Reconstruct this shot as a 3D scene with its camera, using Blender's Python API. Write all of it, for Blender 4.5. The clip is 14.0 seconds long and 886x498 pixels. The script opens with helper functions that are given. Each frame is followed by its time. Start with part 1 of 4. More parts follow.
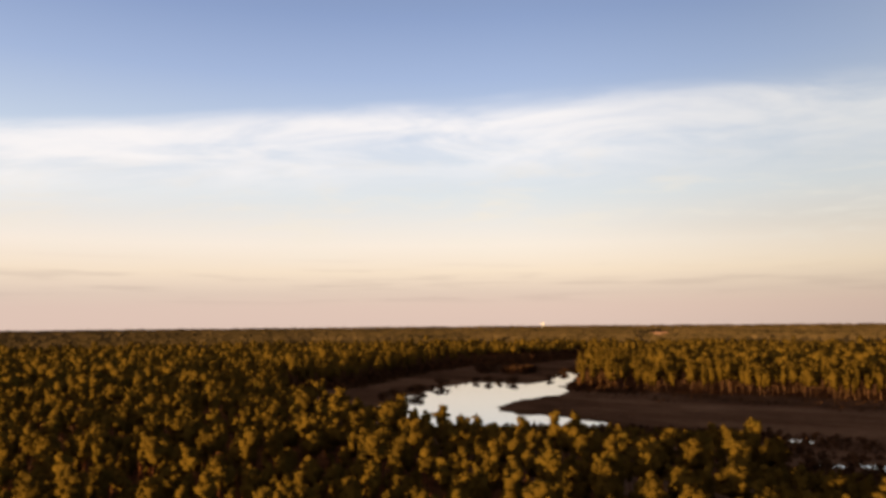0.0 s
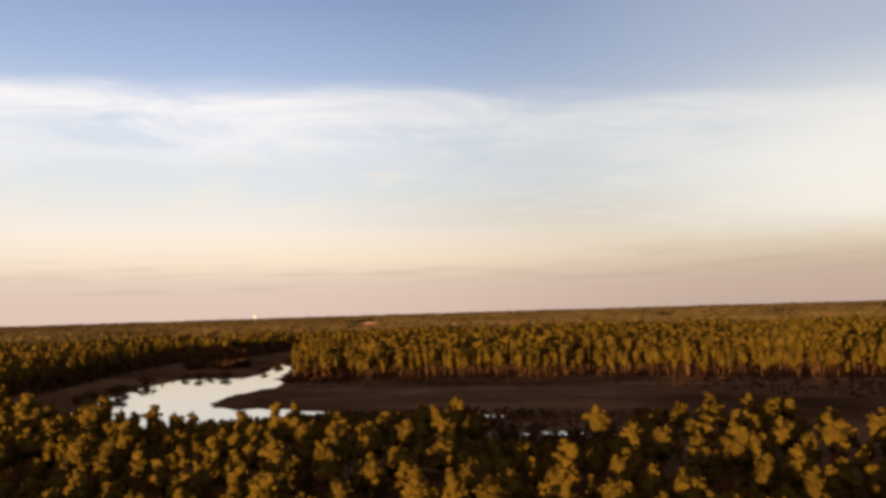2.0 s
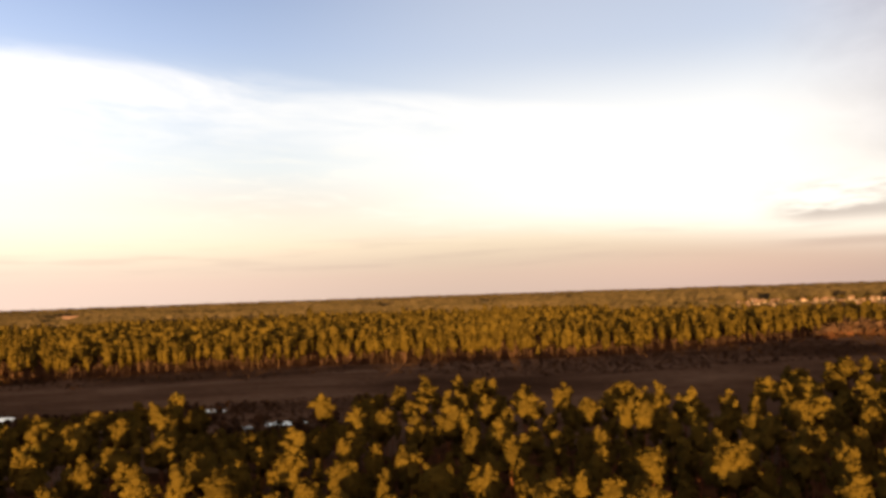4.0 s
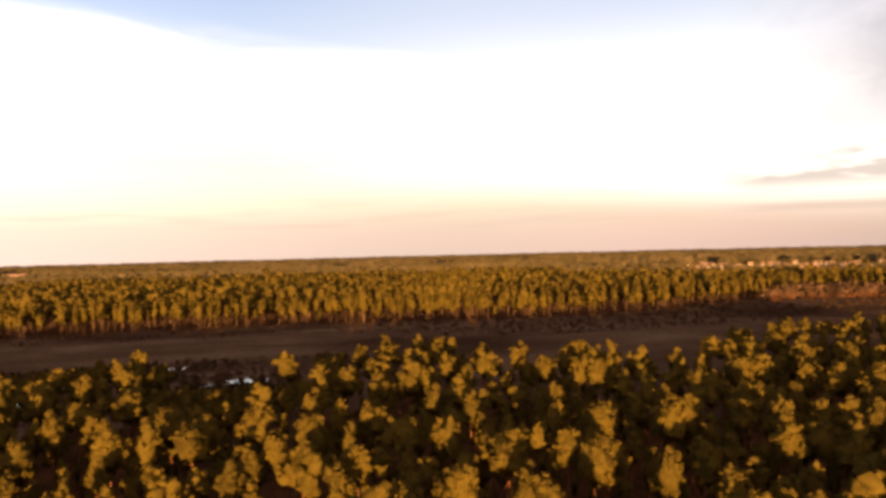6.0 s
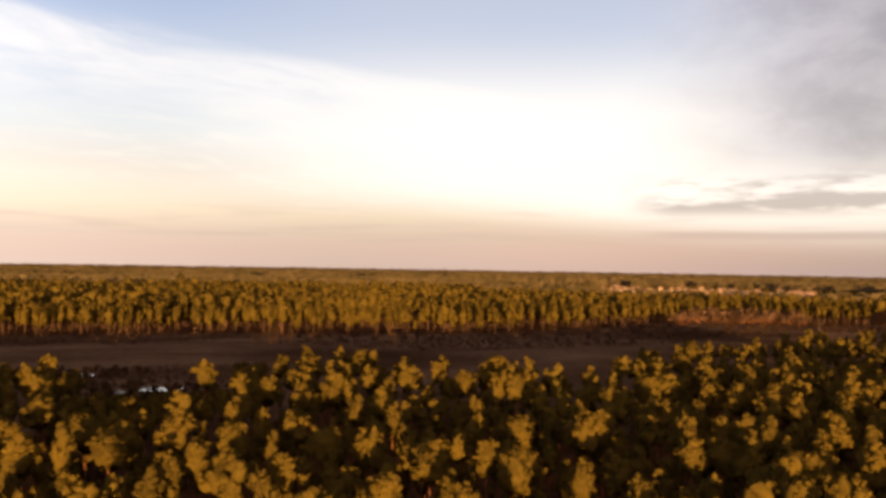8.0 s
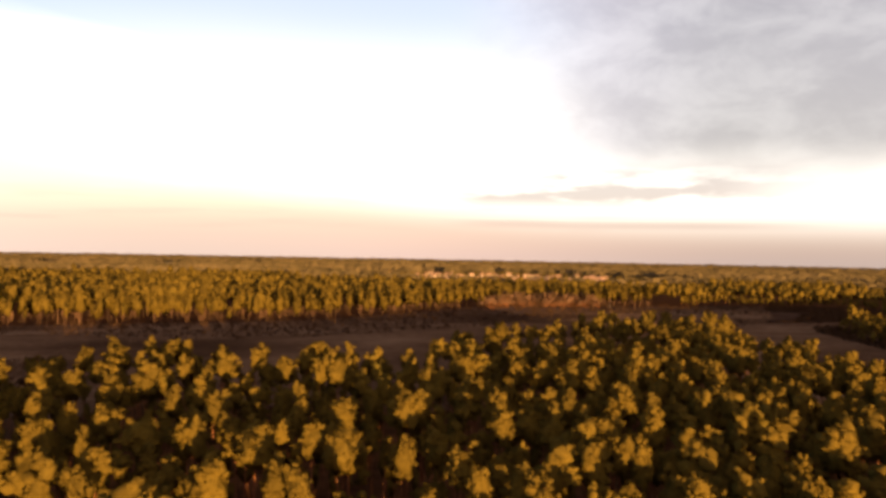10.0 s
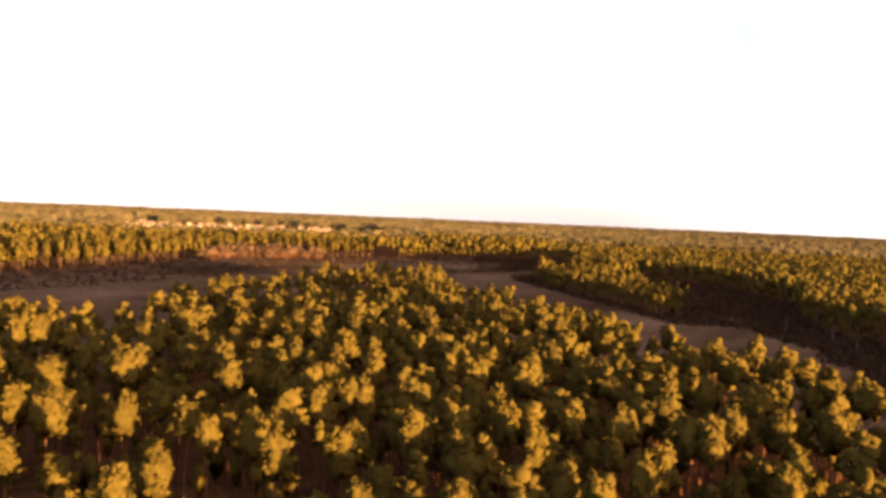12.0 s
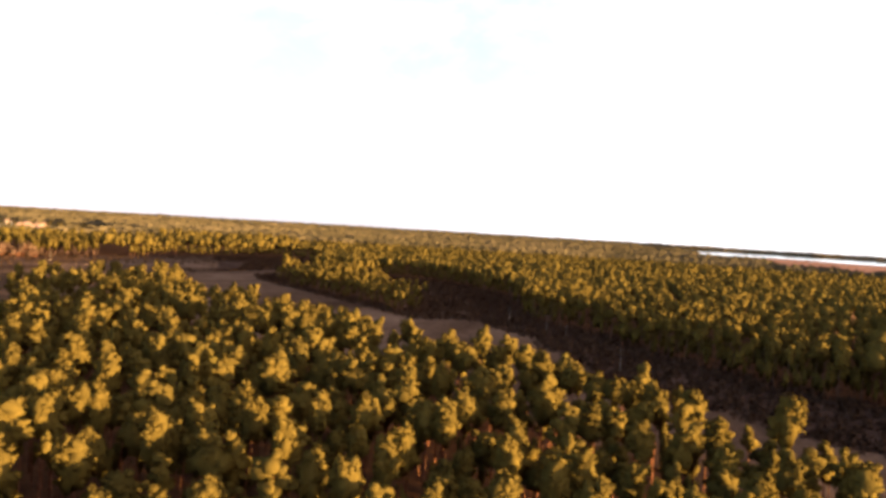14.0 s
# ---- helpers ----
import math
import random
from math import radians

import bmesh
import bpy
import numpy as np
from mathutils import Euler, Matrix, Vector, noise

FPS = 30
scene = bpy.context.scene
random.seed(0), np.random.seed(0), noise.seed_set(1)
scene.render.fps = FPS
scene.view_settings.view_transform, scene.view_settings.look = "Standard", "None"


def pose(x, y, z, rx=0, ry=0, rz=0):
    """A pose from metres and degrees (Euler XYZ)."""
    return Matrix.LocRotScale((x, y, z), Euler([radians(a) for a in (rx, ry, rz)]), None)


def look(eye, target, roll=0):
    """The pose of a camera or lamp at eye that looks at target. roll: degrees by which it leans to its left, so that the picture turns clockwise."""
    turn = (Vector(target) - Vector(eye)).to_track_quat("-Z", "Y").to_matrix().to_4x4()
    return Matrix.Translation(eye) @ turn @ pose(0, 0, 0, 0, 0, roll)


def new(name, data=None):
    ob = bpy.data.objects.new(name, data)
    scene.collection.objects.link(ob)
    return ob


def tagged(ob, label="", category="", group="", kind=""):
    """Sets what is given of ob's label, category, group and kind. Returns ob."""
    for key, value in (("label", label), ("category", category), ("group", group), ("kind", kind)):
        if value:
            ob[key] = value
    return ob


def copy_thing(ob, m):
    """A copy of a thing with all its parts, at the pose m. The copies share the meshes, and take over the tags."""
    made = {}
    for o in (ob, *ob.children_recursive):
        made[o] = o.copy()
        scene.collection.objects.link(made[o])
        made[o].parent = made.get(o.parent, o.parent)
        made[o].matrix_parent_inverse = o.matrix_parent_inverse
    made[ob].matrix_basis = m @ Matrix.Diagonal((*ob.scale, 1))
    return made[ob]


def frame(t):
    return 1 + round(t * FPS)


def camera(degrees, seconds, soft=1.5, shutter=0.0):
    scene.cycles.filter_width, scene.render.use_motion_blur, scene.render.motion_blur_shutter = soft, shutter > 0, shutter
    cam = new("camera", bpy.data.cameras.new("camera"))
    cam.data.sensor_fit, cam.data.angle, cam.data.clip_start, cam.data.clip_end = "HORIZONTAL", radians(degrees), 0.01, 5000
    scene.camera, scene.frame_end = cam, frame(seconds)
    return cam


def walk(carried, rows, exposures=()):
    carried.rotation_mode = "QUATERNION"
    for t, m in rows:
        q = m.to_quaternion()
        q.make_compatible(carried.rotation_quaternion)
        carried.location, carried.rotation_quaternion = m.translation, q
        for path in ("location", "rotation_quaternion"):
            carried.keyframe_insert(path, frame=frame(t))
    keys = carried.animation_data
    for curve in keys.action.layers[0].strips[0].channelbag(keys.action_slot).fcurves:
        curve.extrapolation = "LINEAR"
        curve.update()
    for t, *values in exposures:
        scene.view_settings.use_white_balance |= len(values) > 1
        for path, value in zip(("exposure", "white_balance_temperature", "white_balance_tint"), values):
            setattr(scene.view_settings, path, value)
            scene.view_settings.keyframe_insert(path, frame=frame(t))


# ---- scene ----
cam = camera(62.0, 14.0, soft=3.7)
EYE_HEIGHT = 40.5
# seconds, heading (clockwise from +y), pitch up, lean to the right, in degrees; place on the plan
TURNS = [
    (0, -46.97, 5.72, 0.50, 2.09, 11.47),
    (0.2, -44.36, 6.53, 0.23, 2.12, 11.09),
    (0.5, -42.56, 5.23, -0.43, 2.16, 10.52),
    (1, -41.99, 4.83, -1.03, 2.19, 9.58),
    (1.4, -41.90, 5.09, 0.23, 2.19, 8.83),
    (1.5, -36.68, 4.33, 2.62, 2.19, 8.64),
    (1.6, -32.03, 3.80, 1.48, 2.18, 8.46),
    (1.7, -29.01, 4.66, 1.41, 2.17, 8.27),
    (1.8, -26.80, 5.25, 1.57, 2.17, 8.08),
    (2, -24.89, 4.67, 1.73, 2.15, 7.71),
    (2.5, -23.40, 3.34, 0.29, 2.07, 6.78),
    (3, -23.55, 2.15, 0.64, 1.96, 5.86),
    (3.5, -23.36, 2.80, 0.02, 1.82, 4.95),
    (3.6, -19.45, 2.11, -0.35, 1.78, 4.77),
    (3.7, -11.32, 1.91, 3.09, 1.75, 4.59),
    (3.8, -8.12, 1.97, 2.47, 1.71, 4.41),
    (3.9, -5.67, 2.78, 2.19, 1.68, 4.23),
    (4, -3.62, 3.32, 1.95, 1.64, 4.05),
    (4.2, -1.42, 2.65, 2.25, 1.56, 3.69),
    (6.3, -0.38, 0.19, 1.40, 0.39, 0.08),
    (6.5, -0.60, 0.63, 1.48, 0.25, -0.25),
    (6.8, -0.82, 1.55, 0.18, 0.03, -0.74),
    (7, 0.92, 1.66, 0.54, -0.13, -1.06),
    (7.2, 3.66, 2.16, 1.31, -0.28, -1.38),
    (7.5, 4.90, 2.42, 1.77, -0.53, -1.85),
    (7.8, 5.43, 1.84, -0.20, -0.79, -2.31),
    (8, 5.78, 1.33, -0.93, -0.97, -2.61),
    (8.2, 6.19, 1.56, -1.41, -1.15, -2.91),
    (10.3, 27.08, -0.05, -1.45, -3.38, -5.82),
    (10.5, 32.57, -0.15, -1.86, -3.62, -6.07),
    (10.7, 36.33, -0.90, -2.37, -3.86, -6.31),
    (11, 38.92, -1.49, -2.92, -4.24, -6.67),
    (11.2, 39.88, -1.31, -3.65, -4.49, -6.90),
    (11.5, 40.52, -3.20, -2.64, -4.89, -7.24),
    (12, 41.38, -2.59, -2.44, -5.56, -7.78),
    (12.3, 41.48, -3.09, -1.22, -5.98, -8.09),
    (12.5, 51.30, -2.60, 0.41, -6.27, -8.29),
    (12.6, 54.21, -3.74, -1.99, -6.41, -8.38),
    (12.8, 57.97, -5.35, -2.95, -6.70, -8.57),
    (13, 60.23, -5.38, -2.59, -7.00, -8.75),
    (13.2, 60.87, -4.43, -0.88, -7.30, -8.93),
    (13.5, 60.79, -2.24, -2.57, -7.76, -9.18),
    (14, 61.09, -1.69, -3.37, -8.55, -9.57),
]


def aimed(heading, pitch, lean, x, y):
    a, b = radians(heading), radians(pitch)
    eye = Vector((x, y, EYE_HEIGHT))
    return look(eye, eye + 100 * Vector((math.sin(a) * math.cos(b), math.cos(a) * math.cos(b), math.sin(b))), -lean)


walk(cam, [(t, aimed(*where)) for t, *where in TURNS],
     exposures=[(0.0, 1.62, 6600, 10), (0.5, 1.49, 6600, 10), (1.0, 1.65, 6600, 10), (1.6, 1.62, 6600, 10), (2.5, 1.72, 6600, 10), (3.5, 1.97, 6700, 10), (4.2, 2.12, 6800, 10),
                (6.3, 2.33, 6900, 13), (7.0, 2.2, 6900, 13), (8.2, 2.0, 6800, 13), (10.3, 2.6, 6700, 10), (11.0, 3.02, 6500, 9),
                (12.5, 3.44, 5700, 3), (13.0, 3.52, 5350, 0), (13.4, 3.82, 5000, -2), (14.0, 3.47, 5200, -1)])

# ---------------------------------------------------------------- light
SUN_ELEVATION = 3.2
sun_data = bpy.data.lights.new("sun", "SUN")
sun_data.energy, sun_data.angle, sun_data.color = 5.0, radians(0.6), (1.0, 0.60, 0.21)
sun = new("sun", sun_data)
sun.matrix_world = look((0, -600, 300), (0, -600 + 100, 300 - 100 * math.tan(radians(SUN_ELEVATION))))


class Graph:
    """A short way to write node trees."""

    def __init__(self, tree):
        self.tree = tree
        tree.nodes.clear()

    def node(self, kind, inputs=None):
        n = self.tree.nodes.new(kind)
        for key, value in (inputs or {}).items():
            self.plug(n.inputs[key], value)
        return n

    def plug(self, socket, value):
        if isinstance(value, bpy.types.NodeSocket):
            self.tree.links.new(value, socket)
        else:
            socket.default_value = value

    def math(self, op, a, b=0.0, c=0.0, clamp=False):
        n = self.node("ShaderNodeMath")
        n.operation, n.use_clamp = op, clamp
        for s, v in zip(n.inputs, (a, b, c)):
            self.plug(s, v)
        return n.outputs[0]

    def span(self, value, lo, hi):
        """A smooth rise from 0 at lo to 1 at hi."""
        n = self.node("ShaderNodeMapRange")
        n.interpolation_type = "SMOOTHSTEP"
        for key, v in (("Value", value), ("From Min", lo), ("From Max", hi)):
            self.plug(n.inputs[key], v)
        return n.outputs[0]

    def noise(self, vector, scale, detail=4.0, rough=0.55, warp=0.0):
        n = self.node("ShaderNodeTexNoise", {"Scale": scale, "Detail": detail, "Roughness": rough, "Distortion": warp})
        if vector is not None:
            self.plug(n.inputs["Vector"], vector)
        return n.outputs["Fac"]

    def ramp(self, fac, stops):
        n = self.node("ShaderNodeValToRGB", {"Fac": fac})
        els = n.color_ramp.elements
        while len(els) < len(stops):
            els.new(0.5)
        for e, (at, colour) in zip(els, stops):
            e.position, e.color = at, (*colour, 1)
        return n.outputs["Color"]

    def mix(self, fac, a, b, blend="MIX"):
        n = self.node("ShaderNodeMix")
        n.data_type, n.blend_type = "RGBA", blend
        self.plug(n.inputs["Factor"], fac)
        for s, v in ((n.inputs[6], a), (n.inputs[7], b)):
            self.plug(s, v if isinstance(v, bpy.types.NodeSocket) else (*v, 1))
        return n.outputs[2]


def build_sky():
    world = bpy.data.worlds.new("sky")
    scene.world = world
    world.use_nodes = True
    g = Graph(world.node_tree)
    way = g.node("ShaderNodeTexCoord").outputs["Generated"]
    xyz = g.node("ShaderNodeSeparateXYZ", {"Vector": way}).outputs
    el = g.math("MULTIPLY", g.math("ARCSINE", xyz[2]), 57.296 / 0.83)
    az = g.math("MULTIPLY", g.math("ARCTAN2", xyz[0], xyz[1]), 57.296 / 0.845)
    clear = g.ramp(g.math("DIVIDE", el, 45.0, clamp=True), [
        (0.0, (1.34, 1.03, 0.90)), (0.035, (1.30, 1.01, 0.90)), (0.062, (1.30, 1.05, 0.92)), (0.105, (1.62, 1.33, 1.08)), (0.16, (1.68, 1.47, 1.32)),
        (0.26, (1.32, 1.38, 1.46)), (0.36, (1.02, 1.18, 1.45)), (0.5, (0.66, 0.84, 1.28)), (0.62, (0.46, 0.62, 1.06)), (1.0, (0.07, 0.12, 0.26))])
    # the air above the horizon is dimmer away from the lake
    dim = g.math("MULTIPLY", g.span(az, -50.0, 2.0), g.math("SUBTRACT", 1.0, g.span(el, 5.0, 12.0)))
    clear = g.mix(g.math("MULTIPLY", dim, 0.30), clear, (0.0, 0.0, 0.0))
    # paler and dimmer above, towards the cloud deck
    right = g.span(az, -52.0, -16.0)
    clear = g.mix(g.math("MULTIPLY", g.math("MULTIPLY", g.span(az, -32.0, 4.0), g.span(el, 12.0, 19.0)), 0.35), clear, (1.10, 1.15, 1.26))
    clear = g.mix(g.math("MULTIPLY", g.math("MULTIPLY", right, g.span(el, 5.0, 9.0)), 0.20), clear, (0.0, 0.0, 0.0))
    # heights bent so that a level layer of cloud lies straight
    turn = g.math("DIVIDE", g.math("ADD", az, 42.0), 57.296)
    bent = g.math("MULTIPLY", el, g.math("ADD", 1.0, g.math("MULTIPLY", g.math("MULTIPLY", turn, turn), 0.34)))
    flat = g.node("ShaderNodeCombineXYZ", {"X": g.math("MULTIPLY", az, 0.03), "Y": g.math("MULTIPLY", bent, 0.16), "Z": 0.0}).outputs[0]
    # a long veil of high cloud with a ragged upper edge, thin streaks below it
    ragged = g.math("MULTIPLY", g.math("SUBTRACT", g.noise(flat, 1.3, 3, 0.5), 0.5), 3.0)
    lift = g.math("ADD", bent, ragged)
    veil = g.math("MULTIPLY", g.span(lift, 11.0, 17.0), g.math("SUBTRACT", 1.0, g.span(lift, 19.3, 21.5)))
    wisps = g.span(g.noise(flat, 2.1, 7, 0.62, 0.5), 0.18, 0.68)
    side = g.math("SUBTRACT", 1.0, g.span(az, 5.0, 40.0))
    veil = g.math("MULTIPLY", g.math("MULTIPLY", veil, wisps), g.math("MULTIPLY", side, 0.92))
    sky = g.mix(veil, clear, g.mix(right, (1.80, 1.70, 1.70), (1.28, 1.27, 1.31)))
    thin = g.math("MULTIPLY", g.span(bent, 5.0, 8.0), g.math("SUBTRACT", 1.0, g.span(bent, 11.0, 19.0)))
    thin = g.math("MULTIPLY", thin, g.span(g.noise(flat, 4.2, 6, 0.62, 0.3), 0.46, 0.74))
    sky = g.mix(g.math("MULTIPLY", thin, 0.6), sky, g.mix(right, (1.62, 1.45, 1.28), (1.35, 1.28, 1.2)))
    # bright veil opposite the sun and to its right
    reach = g.math("ADD", el, g.math("MULTIPLY", g.span(az, 0.0, 48.0), 4.8))
    glow = g.math("MULTIPLY", g.span(az, -21.0, 9.0), g.span(reach, 4.0, 8.5))
    glow = g.math("MULTIPLY", glow, g.math("SUBTRACT", 1.0, g.span(az, 105.0, 135.0)))
    glow = g.math("MULTIPLY", glow, g.math("SUBTRACT", 1.0, g.math("MULTIPLY", g.span(el, 11.0, 22.0), g.math("SUBTRACT", 0.9, g.math("MULTIPLY", g.span(az, 20.0, 60.0), 0.5)))))
    sky = g.mix(g.math("MULTIPLY", glow, 0.9), sky, (1.6, 1.5, 1.42))
    # grey lumpy cloud deck to the right, thinning out further round
    puffy = g.node("ShaderNodeCombineXYZ", {"X": g.math("MULTIPLY", az, 0.055), "Y": g.math("MULTIPLY", el, 0.10), "Z": 5.0}).outputs[0]
    lumps = g.span(g.noise(puffy, 2.4, 8, 0.62, 0.3), 0.32, 0.66)
    large = g.math("SUBTRACT", g.noise(puffy, 0.7, 3, 0.5), 0.5)
    foot = g.math("ADD", g.math("SUBTRACT", 9.3, g.math("MULTIPLY", g.span(az, 38.0, 52.0), 1.3)), g.math("MULTIPLY", large, 6.0))
    deck = g.math("MULTIPLY", g.span(g.math("ADD", az, g.math("MULTIPLY", large, 12.0)), 22.0, 40.0), g.math("SUBTRACT", 1.0, g.math("MULTIPLY", g.span(az, 72.0, 100.0), 0.35)))
    deck = g.math("MULTIPLY", deck, g.span(g.math("SUBTRACT", el, foot), -3.0, 2.5))
    grey = g.mix(lumps, (0.60, 0.56, 0.60), (0.42, 0.38, 0.43))
    grey = g.mix(g.span(az, 62.0, 92.0), grey, (0.86, 0.83, 0.82), "MULTIPLY")
    grey = g.mix(g.math("SUBTRACT", 1.0, g.span(az, 32.0, 50.0)), grey, (1.4, 1.4, 1.46), "MULTIPLY")
    sky = g.mix(g.math("MULTIPLY", deck, 0.9), sky, grey)
    # long thin dark streaks low over the horizon
    streak = g.math("MULTIPLY", g.span(el, 1.5, 2.6), g.math("SUBTRACT", 1.0, g.span(el, 4.2, 6.5)))
    long_way = g.node("ShaderNodeCombineXYZ", {"X": g.math("MULTIPLY", az, 0.045), "Y": g.math("MULTIPLY", el, 0.75), "Z": 3.0}).outputs[0]
    streak = g.math("MULTIPLY", streak, g.span(g.noise(long_way, 1.7, 5, 0.55), 0.5, 0.66))
    streak = g.math("MULTIPLY", streak, g.math("SUBTRACT", 1.0, g.span(az, 34.0, 50.0)))
    sky = g.mix(g.math("MULTIPLY", streak, 0.22), sky, (0.62, 0.48, 0.50))
    # a few small flat clouds before the deck, and one thin bar
    small_way = g.node("ShaderNodeCombineXYZ", {"X": g.math("MULTIPLY", az, 0.06), "Y": g.math("MULTIPLY", el, 0.33), "Z": 9.0}).outputs[0]
    cloudlet = g.math("MULTIPLY", g.span(el, 4.2, 5.6), g.math("SUBTRACT", 1.0, g.span(el, 7.0, 9.5)))
    cloudlet = g.math("MULTIPLY", cloudlet, g.math("MULTIPLY", g.span(az, 22.0, 28.0), g.math("SUBTRACT", 1.0, g.span(az, 46.0, 60.0))))
    cloudlet = g.math("MULTIPLY", cloudlet, g.span(g.noise(small_way, 1.6, 6, 0.6), 0.40, 0.56))
    sky = g.mix(g.math("MULTIPLY", cloudlet, 0.85), sky, (0.66, 0.56, 0.58))
    bar = g.math("MULTIPLY", g.span(el, 2.5, 3.0), g.math("SUBTRACT", 1.0, g.span(el, 3.1, 3.6)))
    bar = g.math("MULTIPLY", bar, g.math("MULTIPLY", g.span(az, 22.0, 29.0), g.math("SUBTRACT", 1.0, g.span(az, 46.0, 60.0))))
    sky = g.mix(g.math("MULTIPLY", bar, 0.6), sky, (0.60, 0.47, 0.50))
    # pink evening haze low over the land, dimmer further round
    haze = g.math("MULTIPLY", g.span(az, -4.0, 28.0), g.math("SUBTRACT", 1.0, g.span(el, 0.4, g.math("SUBTRACT", 6.0, g.math("MULTIPLY", g.span(az, 40.0, 85.0), 1.8)))))
    tone = g.mix(g.span(az, 12.0, 58.0), (0.96, 0.69, 0.61), (0.62, 0.485, 0.445))
    sky = g.mix(g.math("MULTIPLY", haze, g.math("SUBTRACT", 1.0, g.span(az, 62.0, 88.0))), sky, tone)
    nishita = g.node("ShaderNodeTexSky")
    nishita.sky_type, nishita.sun_disc = "NISHITA", False
    nishita.sun_elevation, nishita.sun_rotation = radians(SUN_ELEVATION), radians(180.0)
    back = g.node("ShaderNodeBackground", {"Color": nishita.outputs[0], "Strength": 0.011})
    front = g.node("ShaderNodeBackground", {"Color": sky, "Strength": 0.17})
    # the sky round the low sun glows warm
    near_sun = g.node("ShaderNodeVectorMath", {0: way, 1: (0.0, -math.cos(radians(SUN_ELEVATION)), math.sin(radians(SUN_ELEVATION)))})
    near_sun.operation = "DOT_PRODUCT"
    near_sun = near_sun.outputs["Value"]
    evening = g.math("POWER", g.span(near_sun, 0.05, 1.0), 1.4)
    sunward = g.node("ShaderNodeBackground", {"Color": (1.0, 0.62, 0.36, 1), "Strength": g.math("MULTIPLY", evening, 0.32)})
    both = g.node("ShaderNodeAddShader", {0: back.outputs[0], 1: front.outputs[0]})
    both = g.node("ShaderNodeAddShader", {0: both.outputs[0], 1: sunward.outputs[0]})
    g.node("ShaderNodeOutputWorld", {"Surface": both.outputs[0]})


build_sky()


# ---------------------------------------------------------------- materials
def material(name, stops, scale, fine=0.0, rough=0.9, bump=0.0, bump_scale=1.0, per_object=0.0, specular=0.0, leaf=0.0, warp=0.3, detail=5.0, stretch=None):
    """A surface whose colour wanders through stops at one scale (per metre) and is mottled at a finer one."""
    m = bpy.data.materials.new(name)
    m.use_nodes = True
    g = Graph(m.node_tree)
    place = g.node("ShaderNodeNewGeometry").outputs["Position"]
    if stretch:
        scaled = g.node("ShaderNodeVectorMath", {0: place, 1: stretch})
        scaled.operation = "MULTIPLY"
        place = scaled.outputs[0]
    fac = g.noise(place, scale, detail, 0.6, warp)
    fac = g.span(fac, 0.25, 0.75)
    if per_object:
        own = g.node("ShaderNodeObjectInfo").outputs["Random"]
        fac = g.math("ADD", g.math("MULTIPLY", fac, 1 - per_object), g.math("MULTIPLY", own, per_object))
    colour = g.ramp(fac, stops)
    if fine:
        speck = g.span(g.noise(place, fine, 3, 0.6), 0.3, 0.7)
        colour = g.mix(0.35, colour, g.mix(speck, (0.35, 0.35, 0.35), (1.3, 1.3, 1.3)), "MULTIPLY")
    shader = g.node("ShaderNodeBsdfPrincipled", {"Base Color": colour, "Roughness": rough, "Specular IOR Level": specular})
    if bump:
        relief = g.node("ShaderNodeBump", {"Height": g.noise(place, bump_scale, 4, 0.6), "Strength": bump, "Distance": 0.3})
        g.plug(shader.inputs["Normal"], relief.outputs[0])
    surface = shader.outputs[0]
    if leaf:
        # thin needles let part of the light through
        surface = g.node("ShaderNodeMixShader", {0: leaf, 1: surface, 2: g.node("ShaderNodeBsdfTranslucent", {"Color": colour}).outputs[0]}).outputs[0]
    g.node("ShaderNodeOutputMaterial", {"Surface": surface})
    return m


NEEDLES = [(0.0, (0.036, 0.0244, 0.0056)), (0.45, (0.058, 0.0385, 0.0078)), (0.75, (0.069, 0.0452, 0.0086)), (1.0, (0.051, 0.0375, 0.0080))]
needles = material("pine_needles", NEEDLES, 0.16, fine=2.2, rough=0.75, per_object=0.5, leaf=0.14)
wood_needles = material("woodland_needles", NEEDLES, 0.16, fine=2.2, rough=0.75, leaf=0.14)
canopy_green = material("distant_canopy", [(0.0, (0.022, 0.017, 0.009)), (0.5, (0.042, 0.031, 0.016)), (1.0, (0.066, 0.047, 0.025))],
                        0.006, fine=0.09, rough=0.9, stretch=(1, 1, 0.2))
# darker copy of the bark below, the far stems' shade put into the colour
far_bark = material("shaded_bark", [(0.0, (0.045, 0.025, 0.016)), (1.0, (0.11, 0.060, 0.037))], 0.6, fine=3.0)
bark = material("pine_bark", [(0.0, (0.075, 0.029, 0.013)), (0.5, (0.11, 0.043, 0.020)), (1.0, (0.15, 0.064, 0.033))], 1.3, fine=9.0, bump=0.6, bump_scale=7.0)
dead_wood = material("bleached_wood", [(0.0, (0.09, 0.066, 0.05)), (1.0, (0.17, 0.125, 0.095))], 1.5, fine=10.0)
forest_floor = material("pine_straw_ground", [(0.0, (0.026, 0.012, 0.006)), (0.5, (0.058, 0.025, 0.011)), (1.0, (0.095, 0.040, 0.016))], 0.09, fine=1.1, bump=0.4, bump_scale=0.8)
marsh_brown = material("dead_marsh_grass", [(0.0, (0.034, 0.018, 0.010)), (0.4, (0.066, 0.036, 0.021)), (0.7, (0.094, 0.053, 0.031)), (1.0, (0.130, 0.077, 0.047))],
                       0.011, fine=0.35, bump=0.6, bump_scale=0.4, warp=1.0, stretch=(0.7, 1.6, 1))
reed_brown = material("dry_reeds", [(0.0, (0.08, 0.046, 0.027)), (1.0, (0.16, 0.100, 0.062))], 0.05, fine=0.9)
shrub_brown = material("leafless_shrub", [(0.0, (0.030, 0.016, 0.009)), (1.0, (0.060, 0.031, 0.016))], 0.3, fine=2.0)
